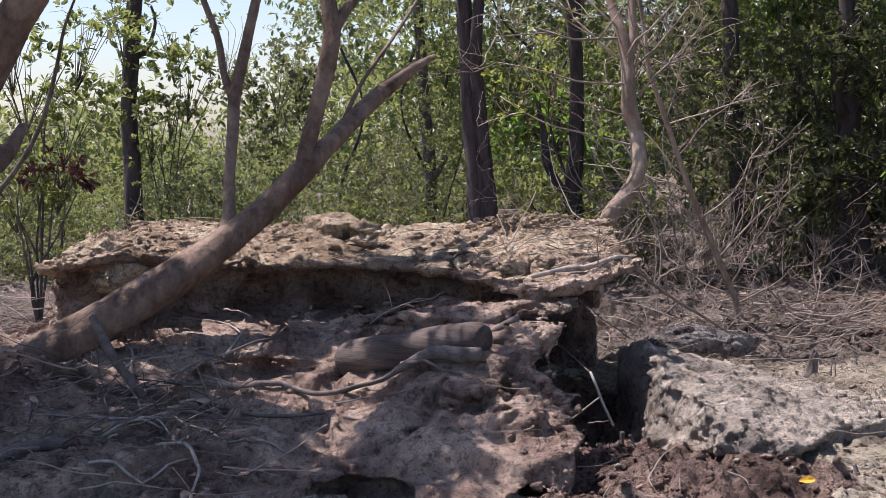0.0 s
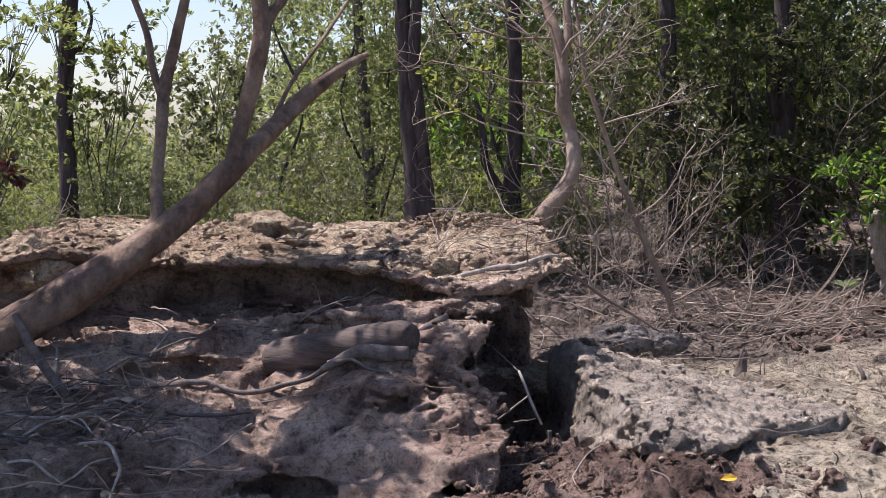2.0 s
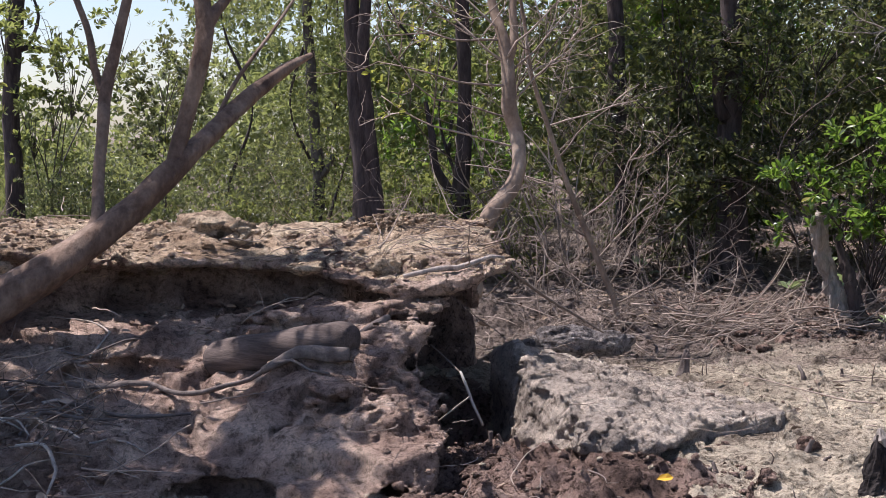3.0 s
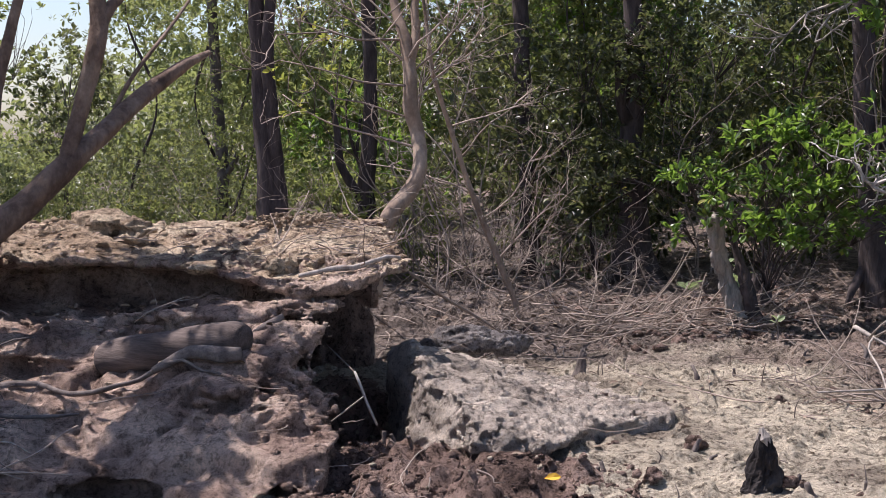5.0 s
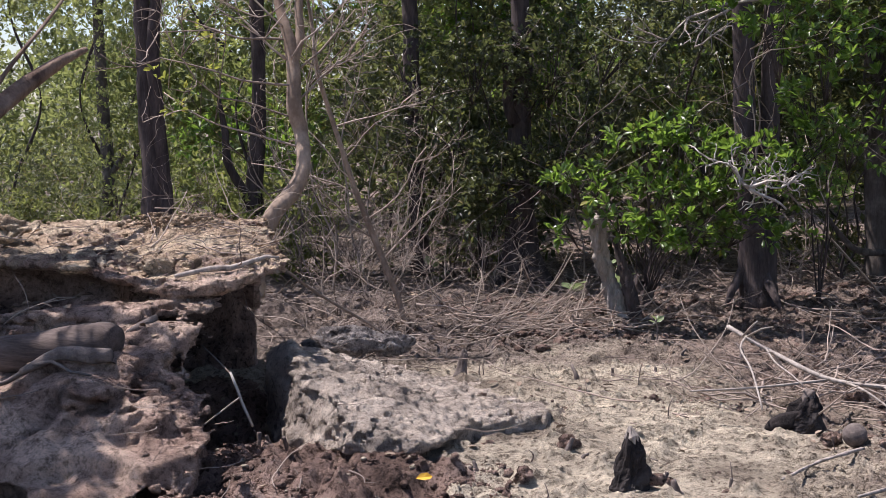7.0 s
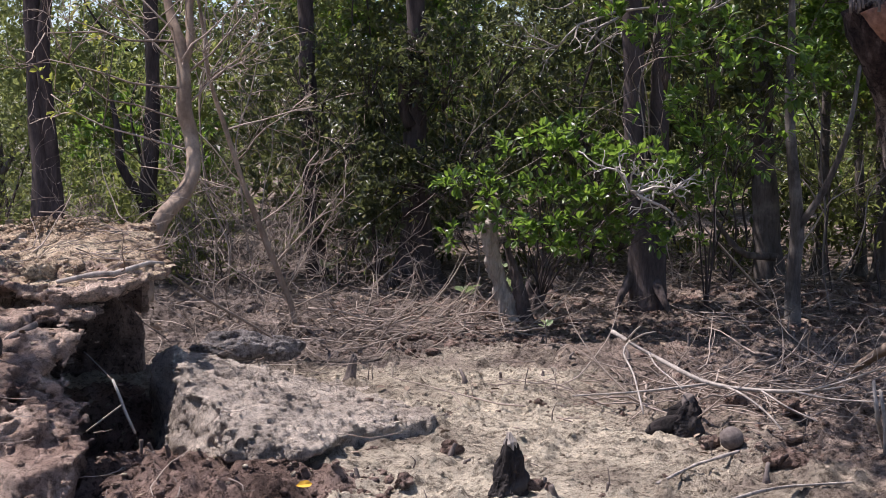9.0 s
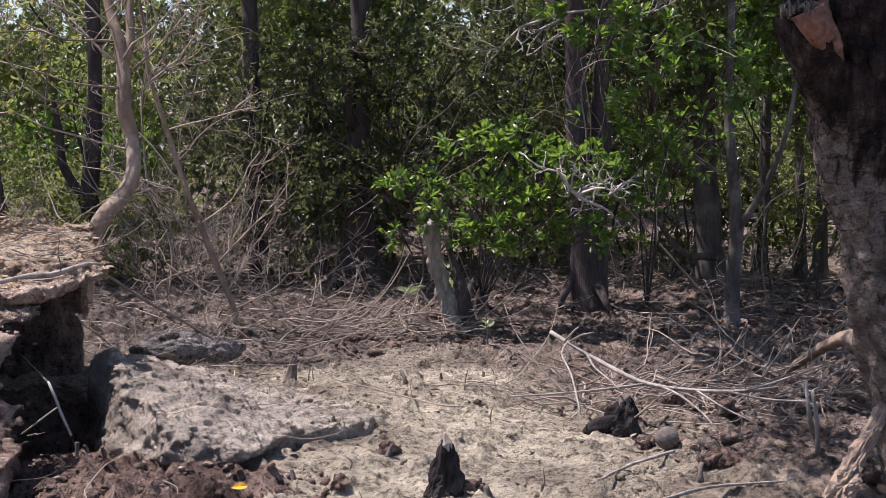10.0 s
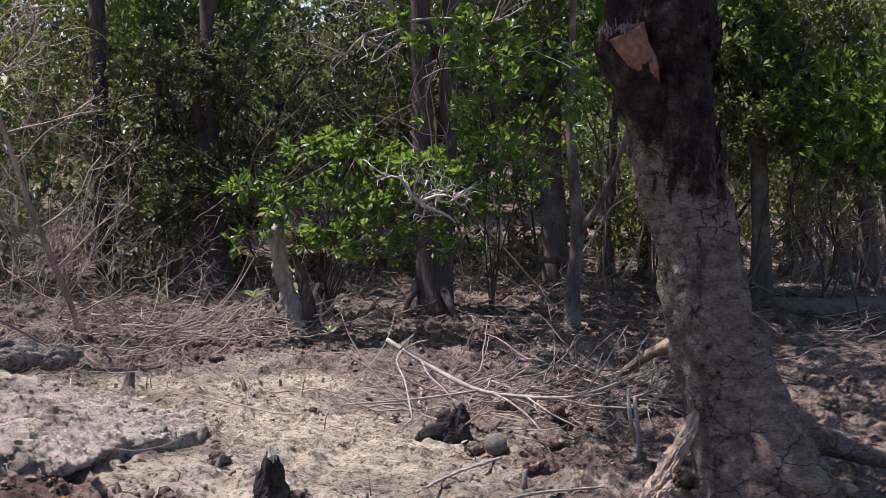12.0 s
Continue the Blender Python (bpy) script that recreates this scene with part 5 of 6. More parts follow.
loose("fallen_stick", "straight bleached stick lying on the mud", [(2.74, 4.98, 0.07), (3.06, 5.27, 0.06), (3.39, 5.53, 0.04)], [0.006, 0.007, 0.008], M_DEAD, sides=8, step=0.02, rough=0.5)
loose("fallen_stick", "thin pale stick lying on the mud", [(2.93, 4.72, 0.06), (3.22, 4.87, 0.05), (3.61, 4.95, 0.03)], [0.006, 0.007, 0.004], M_DEAD, sides=8, step=0.02, rough=0.5)
loose("fallen_log", "grey fallen log lying in the wood", [(8.17, 10.00, 0.06), (8.41, 9.60, 0.08), (9.35, 9.61, 0.08)], [0.08, 0.09, 0.09], M_LOG, "log", sides=12)
for pts in ([(3.96, 5.36, 0.37), (3.95, 5.30, 0.21), (4.21, 5.62, -0.03)], [(4.01, 5.38, 0.32), (3.98, 5.29, 0.19), (4.02, 5.33, -0.03)]):
    loose("stake", "upright weathered wooden stake in the mud", pts, [0.010, 0.012, 0.011], M_DEAD, "stake", "pair of stakes", sides=9, step=0.02, rough=0.5)


# ---------------------------------------------------------------- stumps and stones
def stump(name, label, base, height, radius, mat, seed, lean=(0, 0), jag=0.35):
    root = thing(name, base, label, "stump")
    n, rows = 26, 14
    a = np.linspace(0, 2 * np.pi, n, endpoint=False)
    crest = height * (1 - jag * (0.5 + 0.5 * np.sin(a + seed)) + 0.12 * fbm(np.cos(a) * 3 + seed, np.sin(a) * 3, 0 * a, 1.0, 3))
    ring = 1 + 0.25 * fbm(np.cos(a) * 1.5 + seed, np.sin(a) * 1.5, 0 * a + 3, 1.0, 3)
    outer, inner = [], []
    for k in range(rows):
        t = k / (rows - 1)
        r = radius * ring * (1 - 0.45 * t) + radius * 0.25 * (1 - t) ** 4
        zz = crest * t - 0.04 * (1 - t)
        outer.append(np.stack([r * np.cos(a) + lean[0] * t, r * np.sin(a) + lean[1] * t, zz], 1))
    for k in range(rows):
        t = 1 - k / (rows - 1) * 0.7
        r = radius * ring * (1 - 0.45 * t) * 0.72
        inner.append(np.stack([r * np.cos(a) + lean[0] * t, r * np.sin(a) + lean[1] * t, crest * t - 0.02], 1))
    v = np.vstack(outer + inner)
    v = v + 0.05 * radius * np.stack([fbm(v[:, 0] + seed, v[:, 1], v[:, 2], 14, 3), fbm(v[:, 0], v[:, 1] + seed, v[:, 2], 14, 3), 0 * v[:, 0]], 1) * 2
    m = 2 * rows
    i, j = np.meshgrid(np.arange(m - 1), np.arange(n), indexing="ij")
    k = (j + 1) % n
    f = np.stack([i * n + j, i * n + k, (i + 1) * n + k, (i + 1) * n + j], -1).reshape(-1, 4)
    piece("shell", mesh_of("shell", v, f, mat), root)
    return root


def char_stump(label, at, pts, radii, seed):
    root = thing("charred_stump", at, label, "stump")
    v, f = tube(pts, radii, 40, 0.009, 0.3, 5.0, seed, 0.2)
    piece("body", mesh_of("body", v, f, M_CHAR, False), root)
    return root


c1 = char_stump("small black charred stump with a pale tip", (2.11, 4.96, 0.09), [(-0.02, 0, -0.04), (0.0, 0, 0.04), (0.005, 0, 0.10), (0.0, 0, 0.16), (-0.01, 0, 0.20)], [0.066, 0.06, 0.05, 0.034, 0.01], 1.0)
v, f = tube([(0.016, -0.012, 0.15), (0.004, -0.006, 0.185), (-0.006, 0, 0.222)], [0.01, 0.021, 0.005], 18, 0.006, 0.5, 12.0, 4.0, 0.4)
piece("tip", mesh_of("tip", v, f, M_DEAD, False), c1, "pale grey worn tip")
c2 = char_stump("squat black charred stump among fallen twigs", (3.40, 6.15, 0.00), [(0.02, 0, -0.04), (0.02, 0, 0.05), (0.035, 0, 0.11), (0.04, 0, 0.17)], [0.085, 0.078, 0.06, 0.02], 5.0)
v, f = tube([(0.05, 0, 0.04), (-0.08, -0.02, 0.04), (-0.17, -0.03, 0.02), (-0.2, -0.03, 0.0)], [0.05, 0.042, 0.03, 0.012], 18, 0.015, 0.3, 6.0, 7.0, 0.12)
piece("root", mesh_of("root", v, f, M_CHAR), c2)
v, f = tube([(0.0, 0.0, 0.11), (0.015, -0.01, 0.14), (0.035, -0.01, 0.17), (0.05, 0, 0.175)], [0.012, 0.026, 0.022, 0.008], 16, 0.008, 0.5, 9.0, 2.0, 0.3)
piece("tip", mesh_of("tip", v, f, M_LOG), c2, "pale brown worn crest")
snag = stem_tree("dead_stump", "bleached hollow dead stump leaning by the bush", (3.68, 9.75, 0.00), [
    ("trunk", [(3.68, 9.67, -0.02), (3.65, 9.68, 0.14), (3.60, 9.70, 0.35), (3.52, 9.66, 0.56), (3.48, 9.6, 0.71), (3.44, 9.56, 0.81)], [0.085, 0.066, 0.055, 0.05, 0.056, 0.034]),
    ("hollow", [(3.77, 9.59, 0.04), (3.72, 9.60, 0.27), (3.67, 9.64, 0.50), (3.62, 9.67, 0.65)], [0.05, 0.042, 0.03, 0.015]),
], M_DEAD, "stump", sides=30, step=0.015, rough=0.45, knots=5.0, flakes=0.28)
# Solid stem in dark bark: the hollow's inner shade is only colour.
next(c for c in snag.children if c.name.startswith("hollow")).data.materials[0] = M_BARK_DARK
stump("rotten_stump", "low brown rotten stump beside the bush", (4.02, 10.16, 0.00), 0.32, 0.13, M_BARK_DARK, 2.0, (0.03, 0), 0.5)
stump("mud_peg", "leaning brown root stub in the mud", (2.12, 8.03, 0.00), 0.13, 0.035, M_LOG, 2.2, (0.03, 0), 0.3)


def stone(name, label, at, radius, seed, squash=(1, 1, 0.8), mat=None, category="stone", group="", level=3, amp=0.25):
    root = thing(name, at, label, category, group)
    v, f = lump(radius, seed, squash, amp, level)
    piece("body", mesh_of("body", v, f, mat or M_MOUND), root)
    return root


stone("round_nut", "round grey-brown husk lying on the mud", (3.46, 5.74, 0.05), 0.058, 4.0, (1, 1, 0.95), M_LOG, "husk", amp=0.05)
for n, (at, r) in enumerate((((3.37, 5.80, 0.03), 0.035), ((3.55, 5.75, 0.02), 0.035), ((3.57, 5.68, 0.02), 0.03), ((3.97, 6.64, 0.03), 0.04), ((3.85, 5.85, 0.02), 0.045),
                             ((4.10, 4.74, 0.03), 0.07), ((3.99, 4.72, 0.03), 0.06), ((4.54, 4.54, 0.05), 0.07), ((5.52, 5.97, 0.03), 0.06), ((5.87, 6.27, 0.05), 0.05), ((5.77, 6.04, 0.05), 0.04), ((4.11, 4.96, 0.02), 0.05))):
    stone("stone", "rough grey stone lying in the mud", at, r, n * 1.7, (1, 0.8, 0.6), None, "stone", "stones on the mud", amp=0.45)


# crusted blocks lying on the mound's cap
for at, r, sq, sd in (((-0.66, 7.95, 0.88), 0.16, (1.2, 0.9, 0.6), 2.0), ((-0.86, 7.85, 0.86), 0.08, (1.2, 0.9, 0.6), 5.0), ((-0.42, 7.80, 0.89), 0.09, (1.1, 1, 0.7), 7.5), ((-1.84, 7.45, 0.84), 0.12, (1.0, 0.9, 0.7), 9.1), ((-1.65, 7.10, 0.74), 0.10, (1.3, 0.9, 0.8), 11.3),
                      ((0.34, 6.95, 0.77), 0.06, (1.2, 0.9, 0.8), 13.0), ((0.61, 7.50, 0.80), 0.05, (1.3, 0.9, 0.7), 14.0), ((-0.06, 6.85, 0.77), 0.06, (1.4, 0.9, 0.5), 15.0), ((-0.12, 6.35, 0.58), 0.11, (1.1, 0.8, 0.45), 16.0)):
    stone("mud_block", "rough crusted block of dry mud on the mound", at, r, sd, sq, M_SAND if at[2] > 0.7 else M_MOUND, "mud block", "blocks on the mound", 4, 0.5)

M_SLATE = mud_material("hard_grey_mud", (0.15, 0.138, 0.138), (0.28, 0.258, 0.25), (0.42, 0.385, 0.365), 3.0)
stone("mud_block", "flat dark grey block of hard mud behind the slab", (1.49, 8.40, 0.13), 0.22, 21.0, (1, 0.5, 0.42), M_SLATE, "mud block", "", 5, 0.3)
stone("mud_block", "small dark grey block of hard mud behind the slab", (1.74, 8.40, 0.11), 0.14, 24.0, (1, 0.6, 0.5), M_SLATE, "mud block", "", 5, 0.3)
for n, (at, r) in enumerate((((2.12, 4.99, 0.10), 0.035), ((2.17, 4.99, 0.11), 0.03), ((2.21, 4.95, 0.10), 0.028), ((2.08, 4.97, 0.10), 0.022), ((2.25, 4.95, 0.09), 0.025), ((2.11, 5.77, 0.06), 0.04), ((1.79, 5.95, 0.03), 0.025), ((2.62, 6.67, 0.01), 0.03), ((1.73, 5.12, 0.10), 0.03),
                             ((3.99, 4.96, 0.02), 0.06), ((3.56, 5.43, 0.03), 0.05), ((3.57, 5.35, 0.03), 0.045), ((3.48, 5.37, 0.03), 0.04), ((3.59, 5.30, 0.02), 0.035), ((3.92, 6.57, 0.04), 0.055), ((4.12, 6.34, 0.05), 0.06), ((3.37, 5.81, 0.02), 0.035), ((3.40, 5.81, 0.02), 0.03))):
    stone("mud_clod", "rough brown clod of crumbled mud", at, r, 40 + n * 2.3, (1, 0.9, 0.8), M_EARTH, "mud clod", "clods on the flat", 3, 0.75)


# ---------------------------------------------------------------- more of the wood and the left bank
old_limb = stem_tree("tan_tree", "smooth pale tree leaning in over the bank", (-2.67, 6.20, 0.34), [
    ("trunk", [(-2.67, 6.20, 0.28), (-2.45, 6.10, 0.80), (-2.16, 6.00, 1.29), (-1.94, 6.00, 1.70), (-1.80, 6.00, 1.96), (-1.66, 6.00, 2.19), (-1.55, 6.10, 2.77)], [0.12, 0.1, 0.09, 0.08, 0.075, 0.07, 0.05]),
    ("limb", [(-2.11, 6.00, 1.27), (-1.97, 6.10, 1.33), (-1.90, 6.20, 1.42), (-1.87, 6.30, 1.52)], [0.05, 0.045, 0.035, 0.02]),
], M_BARK_TAN, sides=14, step=0.05)
# Unseen crowns added to shade the left foreground.
shade_canopy(old_limb, (-3.0, 5.3, 3.0), 0.75)
shade_canopy(old_limb, (-3.4, 6.0, 3.4), 0.8)
stem_tree("thin_sapling", "very thin leaning sapling among olive leaves", (-2.87, 8.60, 0.87), [
    ("trunk", [(-2.96, 8.60, 0.52), (-2.76, 8.60, 1.08), (-2.61, 8.60, 1.28), (-2.45, 8.60, 1.54), (-2.33, 8.60, 1.90), (-2.27, 8.60, 2.14), (-2.17, 8.60, 2.37)], [0.02, 0.018, 0.016, 0.014, 0.012, 0.01, 0.006])], M_BARK_GREY, sides=7)
bush("red_leaved_shrub", "low shrub with dull red withered leaves", (-2.79, 10.20, 0.67), [((-2.78, 10.20, 1.20), (0.22, 0.2, 0.1), 26)], M_LEAF_RED, 0.08)

spray = []
for c, n in (((0.70, 9.40, 1.98), 5), ((0.86, 9.50, 2.16), 3), ((0.56, 9.50, 2.22), 4), ((0.35, 9.30, 1.80), 3), ((0.55, 9.30, 1.61), 4), ((0.80, 9.40, 2.04), 3), ((0.46, 9.30, 1.69), 2), ((0.64, 9.40, 1.82), 3)):
    v, f, _ = crown_arrays(int(c[0] * 1000), (0.09, 0.07, 0.07), n, 3, 0.055, 3, 0.4, 0.5)
    spray.append((v + np.array(c) - np.array(bent.location), f.tolist()))
v, f = join(spray)
tagged(piece("foliage", mesh_of("foliage", v, f, M_LEAF_YELLOW, False), bent, "sparse yellow-green leaves"), kind="stuff")

STAND = Vector((0.59, -0.25, 0))
for base, w, top in (((8.18, 10.15, 0.00), 32, -0.15), ((10.52, 12.84, 0.00), 22, 0.1), ((10.85, 13.03, 0.00), 26, -0.1), ((11.33, 13.34, 0.00), 18, 0.05), ((10.75, 12.21, 0.00), 24, 0.0), ((11.84, 13.27, -0.00), 14, 0.1), ((10.04, 10.89, 0.00), 30, -0.3), ((11.89, 12.87, 0.00), 22, 0.1), ((8.32, 13.18, 0.00), 18, 0.1), ((8.77, 13.11, 0.00), 16, -0.1), ((8.65, 12.55, 0.00), 20, 0.0)):
    d = (Vector(base) - STAND).length * w / 4940
    b = Vector(base)
    stem_tree("wood_trunk", "grey trunk with flared foot deep in the wood", base, [
        ("trunk", [b + Vector((0, 0, -0.05)), b + Vector((0.01, 0, 0.15)), b + Vector((top * 0.2, 0, 0.7)), b + Vector((top * 0.5, 0.05, 1.8)), b + Vector((top, 0, 4.5))], [d * 2.2, d * 1.35, d, d * 0.9, d * 0.6]),
        ("root", [b + Vector((0, 0, 0.2)), b + Vector((-d * 2.2, -d * 1.5, 0.04)), b + Vector((-d * 4, -d * 3, -0.03))], [d * 0.7, d * 0.5, d * 0.2])], M_BARK_GREY, group="far trunks")

# branches seen among the leaves of the wood
veil_rng = np.random.default_rng(77)
for n in range(24):
    x = veil_rng.uniform(1.0, 11) if n < 15 else veil_rng.uniform(6.0, 10.0)
    y = veil_rng.uniform(12.2, 15.0) - 0.1 * max(x, 0) if n < 15 else veil_rng.uniform(9.8, 11.0)
    z0 = veil_rng.uniform(0.4, 2.2)
    g = np.random.default_rng(300 + n)
    bare_shrub("bare_sapling", "slender leafless sapling with pale twigs", (x, y, on_ground(x, y)), [((x, y, -0.03), (g.normal(0, 0.45), 0, 1), 1.2 + z0 * 0.6, 0.012), ((x + 0.05, y, 0.3), (g.normal(0, 0.8), 0, 1), 1.2, 0.009)], 400 + n, M_TWIG if n % 3 else M_TWIG_DARK, 3, group="bare saplings in the wood")


# ---------------------------------------------------------------- twigs lying about
def twig_kind(n):
    g = np.random.default_rng(500 + n)
    ln, d, p = g.uniform(0.35, 0.8), np.array([1.0, 0, 0]), np.array([0.0, 0, 0])
    pts = [p.copy()]
    for k in range(6):
        d = d + np.array([0, g.normal(0, 0.34), g.normal(0, 0.14)])
        d /= np.linalg.norm(d)
        p = p + d * ln / 6
        pts.append(p.copy())
    r = g.uniform(0.0032, 0.0065)
    bits = [tube(pts, [r, r * 0.8, r * 0.35], 6, 0.05, 0.25, seed=n)]
    for k in range(g.integers(0, 3)):
        j = g.integers(2, 6)
        q = pts[j] + np.array([g.uniform(0.04, 0.12), g.choice([-1, 1]) * g.uniform(0.06, 0.16), g.uniform(-0.01, 0.05)])
        bits.append(tube([pts[j], (pts[j] + q) / 2 + 0.008, q], [r * 0.6, r * 0.45, r * 0.25], 5, 0.05, 0.2, seed=k))
    v, f = join(bits)
    return mesh_of("fallen_twig", v, f, M_TWIG if n % 2 else M_TWIG_DARK)


TWIGS = [twig_kind(n) for n in range(14)]
twig_rng = np.random.default_rng(31)


def scatter_twigs(cx, cy, sx, sy, count, group, height=0.06, size=(0.45, 1.0), aim=None, pale=False):
    for n in range(count):
        x, y = twig_rng.normal(cx, sx), twig_rng.normal(cy, sy)
        s = twig_rng.uniform(*size)
        ob = new("fallen_twig", TWIGS[1::2][twig_rng.integers(0, 7)] if pale else TWIGS[twig_rng.integers(0, len(TWIGS))])
        a = twig_rng.uniform(0, 6.28) if aim is None else twig_rng.normal(aim, 0.6) + (math.pi if twig_rng.random() < 0.4 else 0)
        ob.location = (x, y, surface_z(x, y) + 0.008 + height * twig_rng.random() ** 2)
        ob.rotation_euler = (twig_rng.uniform(0, 6.28) if height > 0.05 else 0, twig_rng.normal(0, 0.10), a)
        ob.scale = (s, s, s)
        tagged(ob, "thin dry grey-brown twig lying on the mud", "twig", group)


scatter_twigs(*(2.95, 9.46, 0.00)[:2], 0.4, 0.22, 70, "twig heap by the wood", 0.14, (0.7, 1.4), aim=0.2, pale=True)
scatter_twigs(*(2.67, 10.10, 0.00)[:2], 0.5, 0.3, 15, "twig heap by the wood", 0.06, aim=0.2)
scatter_twigs(*(4.52, 6.84, 0.00)[:2], 0.4, 0.25, 90, "twig heap by the old tree", 0.2, (0.7, 1.4), aim=0.1, pale=True)
scatter_twigs(3.65, 6.55, 0.4, 0.3, 30, "twigs round the stumps", 0.12, (0.6, 1.3), aim=-0.2, pale=True)
scatter_twigs(*(3.38, 7.27, 0.00)[:2], 0.3, 0.2, 14, "twigs round the stumps", 0.05)
scatter_twigs(*(7.70, 8.48, 0.00)[:2], 0.5, 0.4, 25, "branches behind the old tree", 0.12, aim=0.3)
scatter_twigs(-1.25, 5.75, 0.4, 0.35, 26, "twigs on the left bank", 0.10, aim=0.3)
scatter_twigs(-1.55, 6.2, 0.35, 0.3, 12, "twigs on the left bank", 0.14)
scatter_twigs(-0.2, 7.3, 0.55, 0.35, 12, "twigs on the mound", 0.03, (0.3, 0.6))
scatter_twigs(0.65, 7.4, 0.2, 0.25, 16, "twigs on the mound", 0.03, (0.3, 0.65), aim=0.2)
scatter_twigs(1.5, 8.8, 0.4, 0.4, 22, "twigs behind the mound", 0.10, aim=-0.5)
scatter_twigs(0.75, 5.6, 0.25, 0.4, 14, "twigs in the torn earth", 0.03, (0.4, 0.7))
scatter_twigs(2.6, 6.6, 0.8, 0.9, 16, "twigs on the mud flat", 0.02, (0.3, 0.7))


def twig_carpet():
    """Countless small sticks on the floor of the wood."""
    g = np.random.default_rng(71)
    bits = []
    for n in range(1300):
        y = 8.9 + 7.5 * g.random() ** 1.6
        x = g.uniform(-0.42 * y, 0.95 * y)
        if 8.5 < y < 9.7 and 1.6 < x < 5:
            continue
        a, ln, r = g.uniform(0, 6.28), g.uniform(0.12, 0.5), g.uniform(0.002, 0.006)
        z = on_ground(x, y) + 0.01 + 0.1 * g.random() ** 3
        d = np.array([math.cos(a), math.sin(a), g.normal(0, 0.3)])
        sd = np.array([-d[1], d[0], 0]) * g.normal(0, 0.12) * ln
        p = np.array([x, y, z])
        bits.append(tube([p, p + d * ln * 0.5 + sd, p + d * ln], [r, r * 0.9, r * 0.5], 4, 0.12, 0.1, seed=n * 0.3))
    v, f = join(bits)
    tagged(new("fallen_sticks", mesh_of("fallen_sticks", v, f, M_TWIG)), "countless dry sticks on the forest floor", "sticks", kind="stuff")


twig_carpet()


def brush(label, cx, cy, sx, sy, count, seed, mat, rise=0.14):
    """A tangle of fine crooked sticks too thin to tell apart."""
    g = np.random.default_rng(seed)
    lines = []
    for n in range(count):
        x, y = g.normal(cx, sx), g.normal(cy, sy)
        z = surface_z(x, y) + 0.005 + rise * g.random() ** 2.5
        a = g.uniform(0, 6.28)
        ramify((x, y, z), (math.cos(a), math.sin(a), g.normal(0.05, 0.25)), g.uniform(0.15, 0.5), g.uniform(0.0018, 0.0045), int(g.random() < 0.5), g, lines, 0.36, (1, 3), 0.0)
    ob = new("brushwood", twig_mesh(lines, mat, 4, 0.06))
    tagged(ob, label, "brushwood", kind="stuff")


brush("tangle of fine dry sticks by the wood", *(2.97, 9.54, 0.00)[:2], 0.45, 0.22, 120, 1, M_TWIG)
brush("tangle of fine dry sticks by the old tree", *(4.55, 6.84, 0.00)[:2], 0.45, 0.35, 130, 2, M_TWIG)
brush("tangle of dark sticks on the left bank", -1.45, 5.8, 0.4, 0.35, 55, 3, M_TWIG_DARK)
brush("tangle of grey sticks behind the mound", 1.7, 8.9, 0.5, 0.5, 70, 4, M_TWIG)
brush("tangle of grey sticks at the wood's edge", 2.6, 10.4, 0.7, 0.5, 75, 5, M_TWIG_DARK)
brush("tangle of grey sticks under the bush", 4.4, 10.6, 0.8, 0.4, 80, 6, M_TWIG_DARK)
brush("fine sticks strewn over the mound top", 0.25, 7.3, 0.55, 0.3, 50, 7, M_TWIG, 0.05)
brush("fine sticks behind the old tree", 7.0, 8.6, 0.8, 0.8, 150, 8, M_TWIG_DARK)
brush("fine sticks in the wood", 5.8, 12.0, 1.6, 0.8, 180, 9, M_TWIG)
brush("fine sticks on the left bank", -2.4, 8.6, 0.5, 0.7, 90, 10, M_TWIG)


# ---------------------------------------------------------------- clods, litter, root pegs
def scatter_clods(name, label, spots, mat, seed, small, large, level=1):
    g = np.random.default_rng(seed)
    base, face = lump(1.0, seed, (1, 1, 1), 0.0, level)
    face = np.array(face)
    vs, fs = [], []
    for n, (x, y, z) in enumerate(spots):
        r = small + (large - small) * g.random() ** 4
        s = 1 + 0.3 * g.normal(0, 1, len(base)).clip(-1.5, 1.5)
        v = base * s[:, None] * r * np.array([1, g.uniform(0.7, 1.2), g.uniform(0.5, 0.9)])
        vs.append(rot_z(v, g.uniform(0, 6.28)) + np.array([x, y, z]))
        fs.append(face + n * len(base))
    tagged(new(name, mesh_of(name, np.vstack(vs), np.vstack(fs), mat)), label, "clods", kind="stuff")


def flat_spots(n, seed, x0, x1, y0, y1, keep=None):
    g = np.random.default_rng(seed)
    out = []
    while len(out) < n:
        x, y = g.uniform(x0, x1), g.uniform(y0, y1)
        if keep is None or keep(x, y, g):
            out.append((x, y, on_ground(x, y)))
    return out


scatter_clods("mud_crumbs", "small crumbs of dry mud on the flat", flat_spots(3300, 1, 0.4, 6.5, 4.8, 9.6), M_GROUND, 5, 0.004, 0.022)
scatter_clods("mud_crumbs", "dark crumbs of damp soil on the flat", flat_spots(2600, 31, 1.5, 6.0, 4.8, 9.2, lambda x, y, g: fbm(np.array([x]), np.array([y]), np.array([0.0]), 1.6, 3)[0] + 0.35 * (x - 3.4) > 0.25 * g.normal()), M_EARTH, 15, 0.004, 0.026)
scatter_clods("mud_clods", "dark clods along the edge of the wood", [(x, y, z + 0.01) for x, y, z in flat_spots(1500, 2, 2.6, 9.0, 8.8, 11.2)], M_EARTH, 6, 0.01, 0.06)
